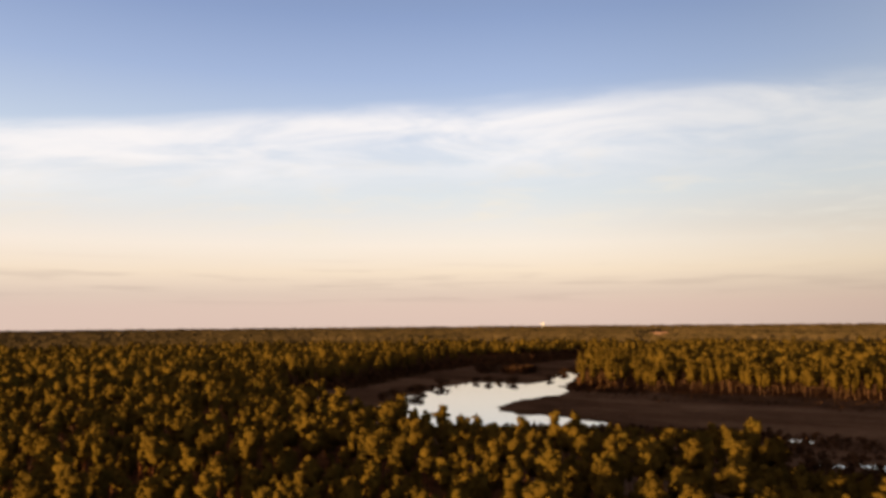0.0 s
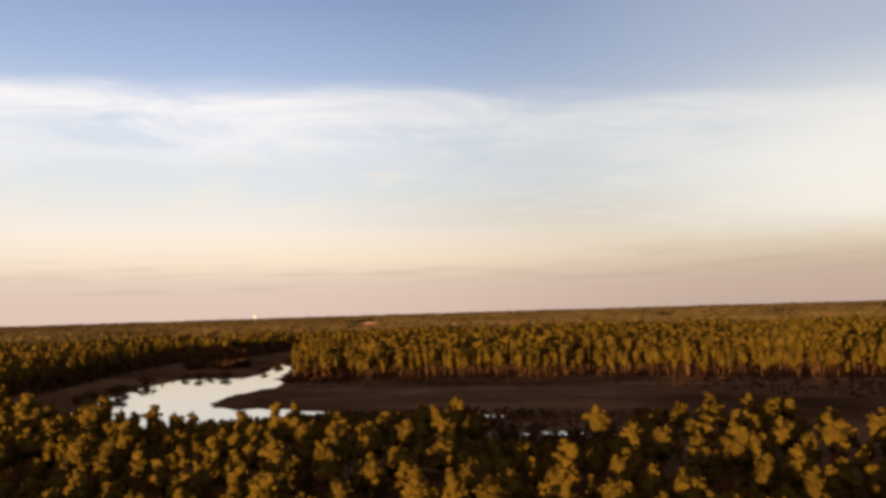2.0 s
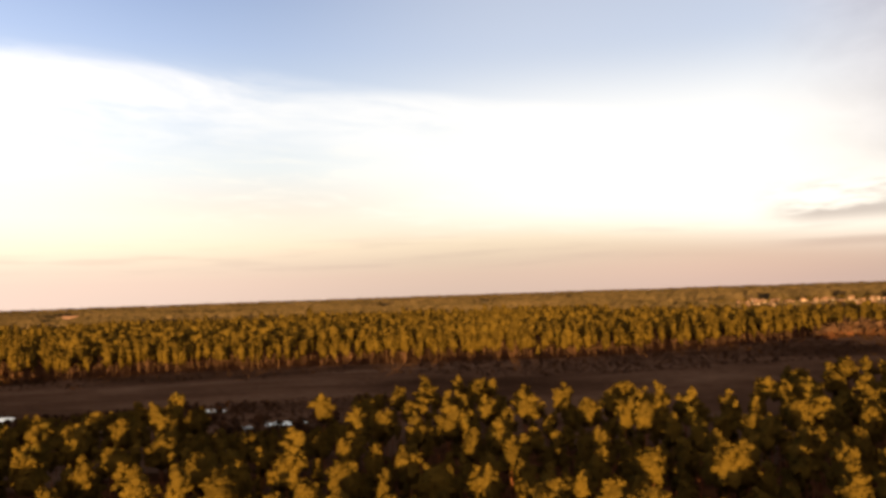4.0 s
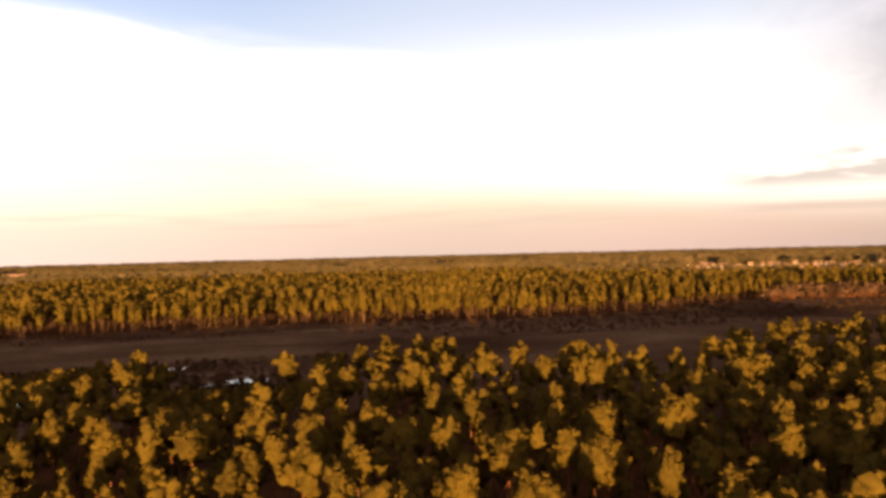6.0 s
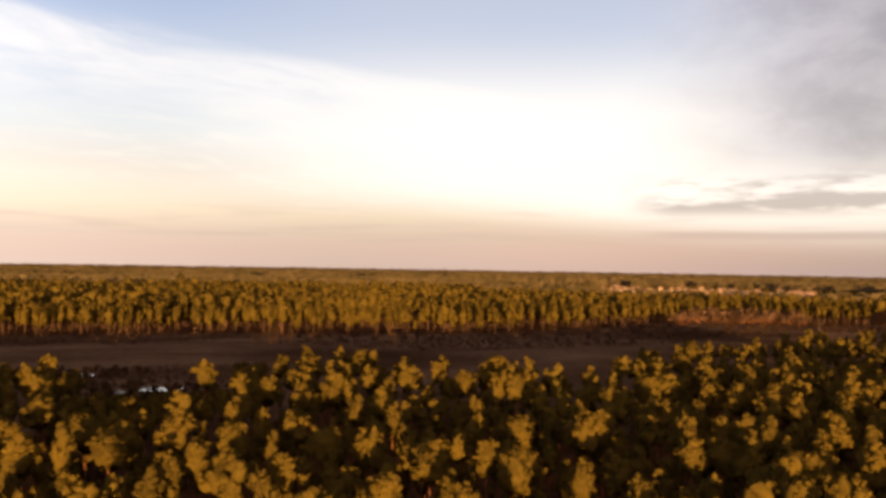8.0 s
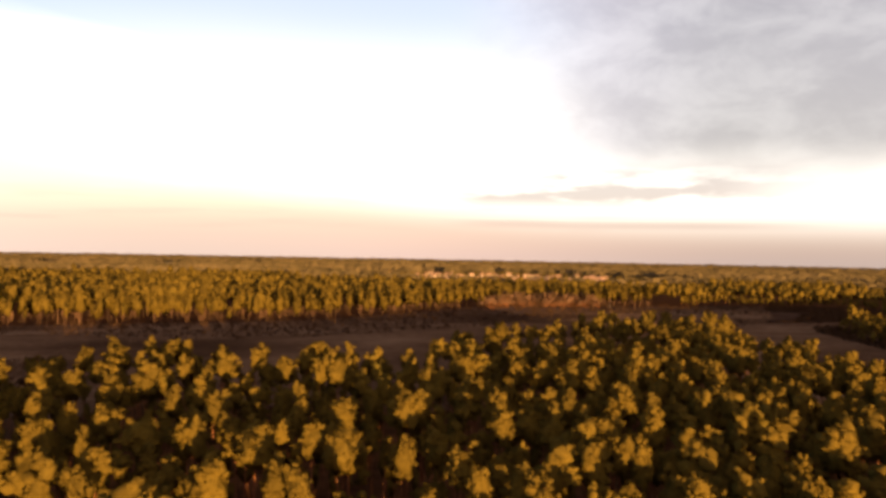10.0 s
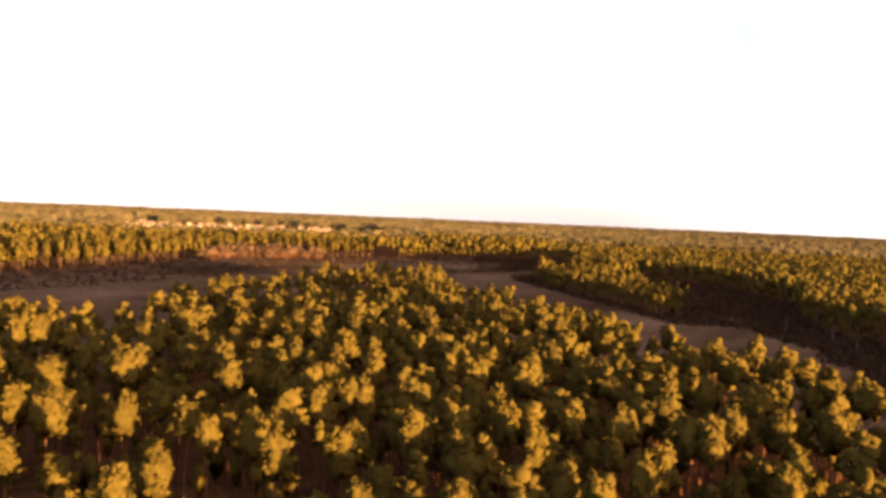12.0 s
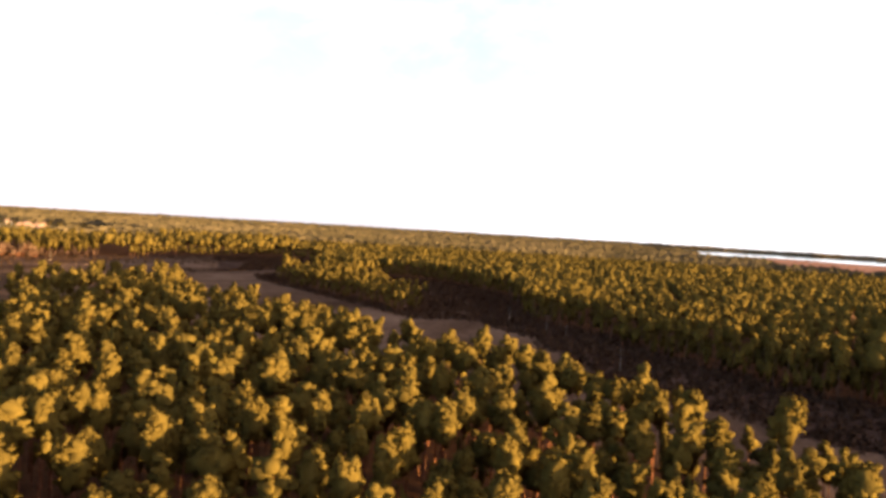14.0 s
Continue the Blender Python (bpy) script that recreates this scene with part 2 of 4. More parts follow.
# ground of the shaded strip: its shade is put into this colour
shade_brown = material("shade_brown", [(0.0, (0.026, 0.014, 0.009)), (1.0, (0.056, 0.031, 0.020))], 0.05, fine=0.5, bump=0.4, bump_scale=0.5)
twig_red = material("bare_twigs", [(0.0, (0.046, 0.026, 0.016)), (1.0, (0.092, 0.052, 0.033))], 0.2, fine=1.5)
field_pale = material("dry_field_grass", [(0.0, (0.12, 0.085, 0.038)), (1.0, (0.20, 0.15, 0.072))], 0.01, fine=0.1)
field_red = material("russet_marsh", [(0.0, (0.18, 0.085, 0.050)), (1.0, (0.30, 0.15, 0.09))], 0.01, fine=0.1)
wall_pale = material("pale_siding", [(0.0, (0.13, 0.095, 0.075)), (1.0, (0.32, 0.24, 0.205))], 0.01, fine=0.6, per_object=0.7)
roof_grey = material("brown_shingles", [(0.0, (0.10, 0.058, 0.042)), (1.0, (0.26, 0.16, 0.12))], 0.02, fine=0.9, per_object=0.7)
dark_glass = material("window_glass", [(0.0, (0.02, 0.025, 0.03)), (1.0, (0.05, 0.055, 0.06))], 0.5, rough=0.1, specular=0.5)
white_metal = material("white_painted_steel", [(0.0, (0.66, 0.65, 0.62)), (1.0, (0.80, 0.79, 0.76))], 0.2, fine=2.0, rough=0.5)


def water_material():
    m = bpy.data.materials.new("still_water")
    m.use_nodes = True
    g = Graph(m.node_tree)
    place = g.node("ShaderNodeNewGeometry").outputs["Position"]
    tint = g.ramp(g.noise(place, 0.03, 3), [(0.0, (0.010, 0.012, 0.012)), (1.0, (0.026, 0.024, 0.018))])
    relief = g.node("ShaderNodeBump", {"Height": g.noise(place, 0.6, 3, 0.5), "Strength": 0.008, "Distance": 0.1})
    depth = g.node("ShaderNodeBsdfDiffuse", {"Color": tint})
    sheen = g.node("ShaderNodeBsdfGlossy", {"Color": (0.93, 0.93, 0.92, 1), "Roughness": 0.03, "Normal": relief.outputs[0]})
    shader = g.node("ShaderNodeMixShader", {0: 0.82, 1: depth.outputs[0], 2: sheen.outputs[0]})
    g.node("ShaderNodeOutputMaterial", {"Surface": shader.outputs[0]})
    return m


water = water_material()


# ---------------------------------------------------------------- the plan
# open marsh: the rim of the wood on this side, then the woods beyond it
NEAR_RIM = [(-390, 235), (-300, 203), (-240, 180), (-192, 166), (-160, 158), (-130, 160), (-106, 164), (-95, 171), (-82, 182), (-70, 178),
            (-58, 160), (-43, 143), (-38, 162), (-34, 178), (-26, 196), (-12, 218), (0, 216), (16, 196), (38, 194), (52, 180), (60, 178), (84, 214),
            (103, 230), (135, 258), (166, 284), (200, 297), (222, 292), (230, 280), (217, 252), (195, 215), (180, 180), (172, 150), (165, 120),
            (153, 88), (149, 66), (142, 48), (137, 34), (130, 22), (128, 10), (110, 1), (117, -8), (112, -18), (108, -40), (100, -80), (80, -130), (70, -170)]
FAR_RIM = [(130, -170), (152, -120), (172, -80), (190, -42), (204, -15), (218, 12), (240, 42), (270, 68), (288, 98), (305, 122), (345, 135), (392, 168), (432, 215),
           (455, 262), (440, 290), (408, 286), (375, 252), (345, 212), (318, 178), (271, 162), (290, 194), (306, 232), (330, 278), (352, 308), (370, 320),
           (394, 316), (428, 334), (470, 370), (522, 402), (560, 432), (554, 470), (522, 494), (480, 508), (450, 524), (412, 512), (385, 520), (328, 535),
           (290, 552), (240, 540), (193, 508), (146, 472), (103, 444), (34, 424)]
FAR_RIM_BY_THE_LAKE = [(-31, 421), (-95, 416), (-163, 405), (-223, 378), (-250, 372), (-262, 368), (-318, 446), (-378, 530), (-455, 650), (-480, 690),
                       (-492, 660), (-478, 570), (-490, 490), (-435, 372), (-384, 290), (-388, 250)]
FAR_RIM += FAR_RIM_BY_THE_LAKE
LAKE = [(-300, 252), (-316, 290), (-342, 334), (-349, 370), (-326, 378), (-318, 400), (-349, 458), (-364, 488), (-338, 477), (-316, 440), (-294, 393), (-275, 369),
        (-260, 348), (-256, 318), (-250, 290), (-240, 272), (-220, 260), (-206, 263), (-190, 263), (-174, 264), (-172, 252), (-189, 223), (-219, 210), (-262, 222)]
# a shaded bay between the low spit and the wood beyond the strip, and the spit itself
BAY = [(305, 150), (345, 135), (392, 168), (432, 215), (455, 262), (440, 290), (408, 286), (375, 252), (345, 212), (318, 176)]
SPIT = [(264, 155), (318, 172), (350, 208), (380, 248), (412, 284), (436, 326), (398, 320), (366, 326), (346, 312), (322, 280), (298, 232), (280, 192)]
# small pools in the wet edge of the wood: x, y, half length, half width
POOLS = [(-79, 232, 7, 4), (-66, 238, 9, 4), (-113, 250, 6, 3), (-99, 268, 6, 3), (-111, 192, 4, 5), (-123, 207, 5, 4)]
# clearings far off: heading, distance, half width, half depth
TOWN_CLEARING = (24.6, 1300, 325, 330)
FIELDS = [("dry_field", (-0.2, 2150, 58, 640)), ("dry_field", (5.4, 2700, 40, 620)), ("dry_field", (-8.0, 2100, 44, 520)),
          ("dry_field", (-30.5, 1900, 62, 400)), ("red_field", (50.0, 2800, 250, 260))]
# single pines of the near wood: heading, distance, width of the crown
PINES_FAR_LEFT = [(-71.1, 191.0, 7.3), (-65.7, 198.1, 6.0), (-62.9, 212.4, 8.0), (-60.3, 176.8, 8.0), (-62.5, 142.7, 5.4), (-63.0, 128.0, 4.8),
        (-56.9, 136.2, 3.5), (-52.3, 120.4, 4.0), (-67.5, 141.9, 4.3), (-70.8, 140.3, 5.3), (-55.4, 187.2, 5.6), (-58.5, 184.6, 4.2), (-49.3, 126.2,
        3.7)]
PINES_BY_THE_LAKE = [(-41.4, 128.2, 4.8), (-37.6, 111.5, 4.5), (-35.1, 122.0, 6.3), (-31.6, 102.5, 4.5), (-36.6, 172.4, 4.5), (-40.0, 142.7, 4.8),
        (-31.4, 134.8, 6.0), (-28.1, 131.1, 4.8), (-26.8, 141.9, 6.3), (-24.9, 125.6, 5.1), (-23.5, 147.8, 6.0), (-20.7, 123.1, 7.2), (-19.3, 113.0,
        5.8), (-17.8, 121.2, 4.4), (-14.7, 119.7, 6.1), (-14.9, 100.5, 4.3), (-13.6, 103.8, 3.7), (-10.7, 111.4, 4.8), (-10.5, 125.6, 3.7), (-21.3,
        180.3, 8.0), (-26.3, 167.0, 5.0), (-31.4, 183.2, 4.1), (-33.7, 170.4, 3.8), (-42.0, 177.8, 4.7), (-24.6, 112.9, 5.0), (-30.4, 114.0, 3.4),
        (-36.2, 99.8, 3.7)]
PINES_AHEAD = [(-10.6, 111.0, 3.8), (-8.3, 86.3, 3.3), (-8.5, 125.8, 2.9), (-6.8, 95.3, 4.4), (-3.8, 109.9, 5.9), (-4.2, 77.4, 3.6), (-0.4, 108.9,
        5.0), (-1.1, 133.4, 3.6), (1.6, 126.9, 4.9), (0.3, 206.1, 3.9), (-1.5, 207.5, 6.4), (-4.6, 196.8, 6.8), (-6.7, 192.7, 4.4), (0.3, 170.8, 5.2),
        (2.9, 185.4, 7.1), (5.1, 184.6, 4.2), (7.0, 168.6, 5.2), (10.2, 189.4, 6.5), (11.5, 151.8, 4.6), (8.3, 134.8, 3.6), (8.1, 118.9, 2.3), (4.8,
        97.7, 6.4), (5.9, 84.1, 4.5), (8.9, 99.5, 4.6), (8.4, 79.8, 3.7), (1.3, 83.0, 4.1), (11.0, 95.1, 4.4)]
PINES_TO_THE_RIGHT = [(11.8, 120.1, 5.8), (12.3, 98.4, 6.8), (16.9, 111.9, 5.4), (16.3, 94.2, 3.1), (21.3, 157.0, 5.0), (21.9, 130.9, 5.8), (20.9,
        83.4, 3.4), (18.7, 69.7, 2.9), (15.6, 63.8, 2.2), (24.7, 105.5, 5.2), (25.1, 131.5, 3.2), (25.8, 158.5, 3.8), (24.2, 117.0, 2.4), (27.7,
        154.9, 3.7), (23.8, 204.0, 7.3), (21.5, 218.5, 6.0), (24.7, 239.4, 7.5), (30.3, 93.5, 3.8), (31.8, 87.6, 4.3), (29.9, 160.8, 3.9), (29.8,
        113.6, 2.8), (33.5, 123.0, 5.0), (36.5, 107.5, 4.8), (35.9, 89.1, 3.7), (32.6, 101.6, 3.3), (28.5, 70.0, 4.1), (26.6, 76.2, 3.8), (34.7,
        155.4, 3.1), (36.8, 257.6, 6.1), (39.4, 252.0, 7.9), (39.8, 75.1, 4.4)]
PINES_BY_THE_STRIP = [(46.8, 93.9, 3.7), (47.7, 83.8, 3.7), (50.2, 107.0, 6.0), (51.1, 73.0, 3.6), (53.9, 64.3, 2.9), (53.7, 87.7, 3.1), (48.9, 136.1,
        4.6), (51.5, 163.8, 6.8), (46.9, 171.0, 5.6), (54.8, 113.6, 4.8), (57.9, 88.8, 4.7), (57.0, 60.8, 3.9), (59.2, 52.9, 3.0), (60.7, 69.7, 3.1),
        (61.7, 74.9, 3.3), (63.4, 87.5, 4.6), (65.2, 86.7, 3.0), (60.8, 106.4, 4.5), (62.2, 137.9, 4.6), (64.0, 143.8, 4.2), (63.6, 113.3, 3.8),
        (65.6, 133.9, 5.0), (67.9, 140.4, 7.0), (67.1, 110.8, 5.6), (66.1, 96.4, 3.3), (69.9, 99.1, 4.2), (72.0, 134.5, 4.5), (72.8, 101.5, 5.2),
        (71.5, 73.9, 3.3), (71.8, 61.1, 3.3), (75.9, 69.3, 2.5), (74.8, 124.8, 4.2)]
PINES_BY_THE_STRIP_TOO = [(76.8, 121.3, 5.1), (77.3, 97.4, 5.8), (78.1, 75.5, 4.6), (78.2, 120.3, 5.0), (80.2, 104.9, 5.3), (80.3, 63.6, 3.4), (81.9,
        112.0, 4.2), (81.8, 90.8, 4.6), (84.4, 118.6, 4.4), (85.0, 90.9, 4.6), (86.8, 105.0, 4.4), (88.2, 88.2, 3.7), (85.0, 69.0, 3.0), (88.2, 65.5,
        2.9), (91.7, 80.8, 3.4), (93.1, 88.5, 4.5), (96.9, 94.6, 4.7), (98.3, 90.5, 4.5), (96.0, 78.5, 4.0)]
VIEW = (-80.0, 94.0)
np_rng = np.random.default_rng(7)


def polar(heading, r):
    return r * math.sin(radians(heading)), r * math.cos(radians(heading))


def rounded(points, steps=5):
    """A closed smooth outline through the points."""
    p = np.array(points, float)
    a, b, c, d = np.roll(p, 1, 0), p, np.roll(p, -1, 0), np.roll(p, -2, 0)
    out = []
    for s in np.linspace(0, 1, steps, endpoint=False):
        out.append(0.5 * (2 * b + (c - a) * s + (2 * a - 5 * b + 4 * c - d) * s ** 2 + (3 * b - a - 3 * c + d) * s ** 3))
    return np.stack(out, 1).reshape(-1, 2)


def inside(pts, outline):
    x, y = pts[:, 0], pts[:, 1]
    hit = np.zeros(len(pts), bool)
    for (x0, y0), (x1, y1) in zip(outline, np.roll(outline, -1, 0)):
        if y0 != y1:
            hit ^= ((y0 > y) != (y1 > y)) & (x < (x1 - x0) * (y - y0) / (y1 - y0) + x0)
    return hit


def edge_distance(pts, outline):
    """Distance to an outline, negative inside it."""
    best = np.full(len(pts), 1e9)
    for a, b in zip(outline, np.roll(outline, -1, 0)):
        ab = b - a
        s = np.clip(((pts - a) @ ab) / max(ab @ ab, 1e-9), 0, 1)
        best = np.minimum(best, np.hypot(*(pts - a - s[:, None] * ab).T))
    return np.where(inside(pts, outline), -best, best)


def waves(pts, size, seed):
    """Smooth uneven values of about -1 to 1, of that size in metres."""
    r = np.random.default_rng(seed)
    v = np.zeros(len(pts))
    for i in range(7):
        a, k = r.uniform(0, 2 * math.pi), r.uniform(0.6, 1.9) * 2 * math.pi / size
        v += np.sin(pts @ np.array([math.cos(a), math.sin(a)]) * k + r.uniform(0, 6.3))
    return v / 3.6


MARSH_LINE = rounded(NEAR_RIM + FAR_RIM, 3)
LAKE_LINE = rounded(LAKE, 5)


def in_marsh(pts):
    moved = pts + np.stack([waves(pts, 40, 1), waves(pts, 40, 2)], 1) * 5 + np.stack([waves(pts, 13, 3), waves(pts, 13, 4)], 1) * 2.5
    return inside(moved, MARSH_LINE)


def in_oval(pts, oval):
    heading, r, wide, deep = oval
    a = radians(heading)
    across = pts @ np.array([math.cos(a), -math.sin(a)])
    along = pts @ np.array([math.sin(a), math.cos(a)]) - r
    return (across / wide) ** 2 + (along / deep) ** 2 + 0.25 * waves(pts, 160, 9) < 1


# ---------------------------------------------------------------- mesh helpers
def mesh_of(name, verts, faces, mats, which=None, smooth=False, normals=None):
    """A mesh from arrays; faces all have the same number of corners."""
    verts, faces = np.asarray(verts, np.float32), np.asarray(faces, np.int32)
    me = bpy.data.meshes.new(name)
    n, k = faces.shape
    me.vertices.add(len(verts))
    me.vertices.foreach_set("co", verts.ravel())
    me.loops.add(n * k)
    me.loops.foreach_set("vertex_index", faces.ravel())
    me.polygons.add(n)
    me.polygons.foreach_set("loop_start", np.arange(0, n * k, k, dtype=np.int32))
    for m in mats:
        me.materials.append(m)
    if which is not None:
        me.polygons.foreach_set("material_index", np.asarray(which, np.int32))
    me.update(calc_edges=True)
    me.shade_smooth() if smooth or normals is not None else me.shade_flat()
    if normals is not None:
        me.normals_split_custom_set_from_vertices(np.asarray(normals, np.float32))
    return me


def part(name, me, parent, label=""):
    ob = new(name, me)
    ob.parent = parent
    if label:
        ob["label"] = label
    return ob


def merge(pieces):
    """Joins (verts, faces, normals, material) pieces."""
    verts, faces, normals, which, n = [], [], [], [], 0
    for v, f, k, w in pieces:
        verts.append(v), faces.append(np.asarray(f) + n), normals.append(k), which.append(np.full(len(f), w))
        n += len(v)
    return np.concatenate(verts), np.concatenate(faces), np.concatenate(normals), np.concatenate(which)


def unit(v):
    return v / np.maximum(np.linalg.norm(v, axis=-1, keepdims=True), 1e-6)


def icosahedron(level=1):
    bm = bmesh.new()
    bmesh.ops.create_icosphere(bm, subdivisions=level, radius=1.0)
    v = np.array([q.co for q in bm.verts])
    f = np.array([[q.index for q in p.verts] for p in bm.faces])
    bm.free()
    return v, f


ICO, ICO_FACES = icosahedron()
BALL, BALL_FACES = icosahedron(2)


def lump(r, centre, radius, flat, heart, fine):
    """A solid knot of foliage with an uneven skin, shaded partly as the whole crown's mass."""
    ball, faces = (BALL, BALL_FACES) if fine else (ICO, ICO_FACES)
    v = ball * r.uniform(0.66, 1.24, (len(ball), 1)) * radius * np.array([1, 1, flat])
    k = unit((0.62 * unit(v) + 0.38 * unit(v + centre - heart)) * np.array([1, 1, 0.6]))
    return v + centre, faces, unit(k + r.normal(size=k.shape) * 0.34)


def tufts(r, centre, radius, count, size, flat=0.8, heart=None):
    """Needles standing out of a knot: small triangles set all over a ball."""
    way = unit(r.normal(size=(count, 3)))
    mid = centre + way * radius * r.uniform(0.9, 1.28, (count, 1)) * np.array([1, 1, flat])
    up = unit(way + r.normal(size=(count, 3)) * 0.5)
    u = unit(np.cross(up, r.normal(size=(count, 3))))
    w = np.cross(up, u)
    s = size * r.uniform(0.6, 1.3, (count, 1))
    v = np.stack([mid + u * s, mid + (-0.5 * u + 0.8 * w) * s, mid + (-0.5 * u - 0.8 * w) * s], 1).reshape(-1, 3)
    k = unit(v - centre)
    if heart is not None:
        k = 0.62 * k + 0.38 * unit(v - heart)
    k = unit(k * np.array([1, 1, 0.6]) + np.repeat(r.normal(size=(count, 3)), 3, 0) * 0.4)
    return v, np.arange(count * 3).reshape(-1, 3), k


def tube(points, radii, sides):
    """A tapered stem through points, as triangles."""
    p = np.array(points, float)
    a = np.arange(sides) * 2 * math.pi / sides
    rings = []
    for i in range(len(p)):
        d = p[min(i + 1, len(p) - 1)] - p[max(i - 1, 0)]
        d /= np.linalg.norm(d)
        u = np.cross(d, (1, 0, 0) if abs(d[0]) < 0.8 else (0, 1, 0))
        u /= np.linalg.norm(u)
        rings.append(p[i] + radii[i] * (np.cos(a)[:, None] * u + np.sin(a)[:, None] * np.cross(d, u)))
    f = []
    for i in range(len(p) - 1):
        for j in range(sides):
            q, k = i * sides + j, i * sides + (j + 1) % sides
            f += [(q, k, k + sides), (q, k + sides, q + sides)]
    v = np.concatenate(rings)
    return v, np.array(f), unit(v - np.repeat(p, sides, 0))


def pine_shape(seed, tall, puffs, per_puff, size, sides, limbs, foot=(0.54, 0.67), knots=0, fine=False):
    """Stem and crown of one pine: (verts, faces) each. The crown is a round, lopsided head of close knots on a bare stem."""
    r = np.random.default_rng(seed)
    lean = r.normal(size=2) * 0.35
    wide = r.uniform(1.75, 2.35)
    base = tall * r.uniform(*foot)
    half = (tall - base) / 2
    wobble = r.normal(size=(5, 2)) * 0.1
    at = [np.array([*(lean * s + wobble[int(s * 4)] * (s > 0)), tall * 0.92 * s]) for s in (0, 0.25, 0.5, 0.75, 1.0)]
    thick = tall * 0.0095
    stem = [tube(at, [thick * q for q in (1.25, 0.95, 0.78, 0.5, 0.12)], sides)]
    heart = np.array([*(lean * 0.85), base + half * 0.8])
    skew, turn = r.normal(size=2) * 0.45, r.uniform(0, 6.3)
    crown = [lump(r, heart + (0, 0, half * 0.1), wide * 0.76, half * 0.78 / (wide * 0.76), heart - (0, 0, 1), fine)]
    if knots:
        crown.append(tufts(r, heart + (0, 0, half * 0.1), wide * 0.78, 60 if fine else 24, size * 1.5, half / wide, heart))
    big = wide * (0.62 if puffs < 7 else 0.54 if puffs < 10 else 0.48 if puffs < 14 else 0.37)
    for i in range(puffs):
        # more of the lobes near the top, which is a broad dome; the foot of the crown is ragged
        up = -0.75 + 1.65 * ((i + 0.5) / puffs) ** 0.85 + r.uniform(-0.12, 0.12)
        turn += 2.4 + r.uniform(-0.6, 0.6)
        out = math.sqrt(max(0.02, 1 - min(up * up, 1))) * wide * r.uniform(0.5, 0.84) * (1 - 0.2 * up)
        z = base + half * (1 + up * 0.76) + r.uniform(-0.3, 0.3)
        c = np.array([math.cos(turn) * out + lean[0] + skew[0] * up, math.sin(turn) * out + lean[1] + skew[1] * up, z])
        lobe, flat = big * r.uniform(0.7, 1.25), r.uniform(0.75, 1.1)
        crown.append(lump(r, c, lobe * (0.88 if knots else 0.9), flat, heart, False))
        # small knots of needles all over the outer side of the lobe
        for way in unit(r.normal(size=(knots, 3)) + unit(c - heart) * 0.7):
            k = c + way * lobe * r.uniform(0.66, 0.96)
            crown.append(lump(r, k, lobe * r.uniform(0.3, 0.5), 0.9, heart, False))
            if per_puff:
                crown.append(tufts(r, k, lobe * 0.42, per_puff, size, 0.9, heart))
        if per_puff and not knots:
            crown.append(tufts(r, c, lobe, per_puff, size, flat, heart))
        if i < limbs:
            root = np.array([lean[0] * z / tall, lean[1] * z / tall, z - 0.8])
            stem.append(tube([root, (root + c) / 2 + (0, 0, -0.1), c], [0.055, 0.04, 0.012], 3))
    return merge([(*q, 0) for q in stem])[:3], merge([(*q, 0) for q in crown])[:3]


def ball_pine(seed, tall, low=False):
    """A far pine: a few close knots of crown on a thin stem."""
    r = np.random.default_rng(seed)
    heart = np.array([0, 0, tall * 0.62])
    pieces = [(*lump(r, np.array([0, 0, tall * 0.72]), r.uniform(2.0, 2.5), 1.5, heart, False), 0)]
    for i in range(0 if low else 2):
        a = r.uniform(0, 6.3)
        c = np.array([math.cos(a) * 1.2, math.sin(a) * 1.2, tall * (0.84 if i else 0.60)])
        pieces.append((*lump(r, c, r.uniform(1.3, 1.8), 1.2, heart, False), 0))
    if not low:
        pieces.append((*tube([(0, 0, 0), (0, 0, tall * 0.7)], [0.2, 0.13], 3), 1))
    return merge(pieces)


def planted(name, spots, shapes, mats, label, heights, slim=1.0):
    """Many trees joined into one mesh of woodland: spots (n, 2), shapes as (verts, faces, normals, which, tall)."""
    r = np.random.default_rng(len(spots))
    pick = r.integers(0, len(shapes), len(spots))
    vs, fs, ks, ws, n = [], [], [], [], 0
    for k, (v, f, way, w, tall) in enumerate(shapes):
        here = np.where(pick == k)[0]
        if not len(here):
            continue
        a = r.uniform(0, 2 * math.pi, len(here))
        s = heights[here] / tall
        wide = s * r.uniform(0.75, 1.25, len(here)) * slim
        c, d = np.cos(a) * wide, np.sin(a) * wide
        x = c[:, None] * v[:, 0] - d[:, None] * v[:, 1] + spots[here, 0, None]
        y = d[:, None] * v[:, 0] + c[:, None] * v[:, 1] + spots[here, 1, None]
        z = s[:, None] * v[:, 2]
        vs.append(np.stack([x, y, z], -1).reshape(-1, 3).astype(np.float32))
        kc, kd = np.cos(a), np.sin(a)
        ks.append(np.stack([kc[:, None] * way[:, 0] - kd[:, None] * way[:, 1], kd[:, None] * way[:, 0] + kc[:, None] * way[:, 1],
                            np.broadcast_to(way[:, 2], x.shape)], -1).reshape(-1, 3).astype(np.float32))
        fs.append((f[None] + (np.arange(len(here)) * len(v))[:, None, None]).reshape(-1, 3) + n)
        ws.append(np.tile(w, len(here)))
        n += len(here) * len(v)
    me = mesh_of(name, np.concatenate(vs), np.concatenate(fs), mats, np.concatenate(ws), normals=np.concatenate(ks))
    return tagged(new(name, me), label, "woodland", kind="stuff")


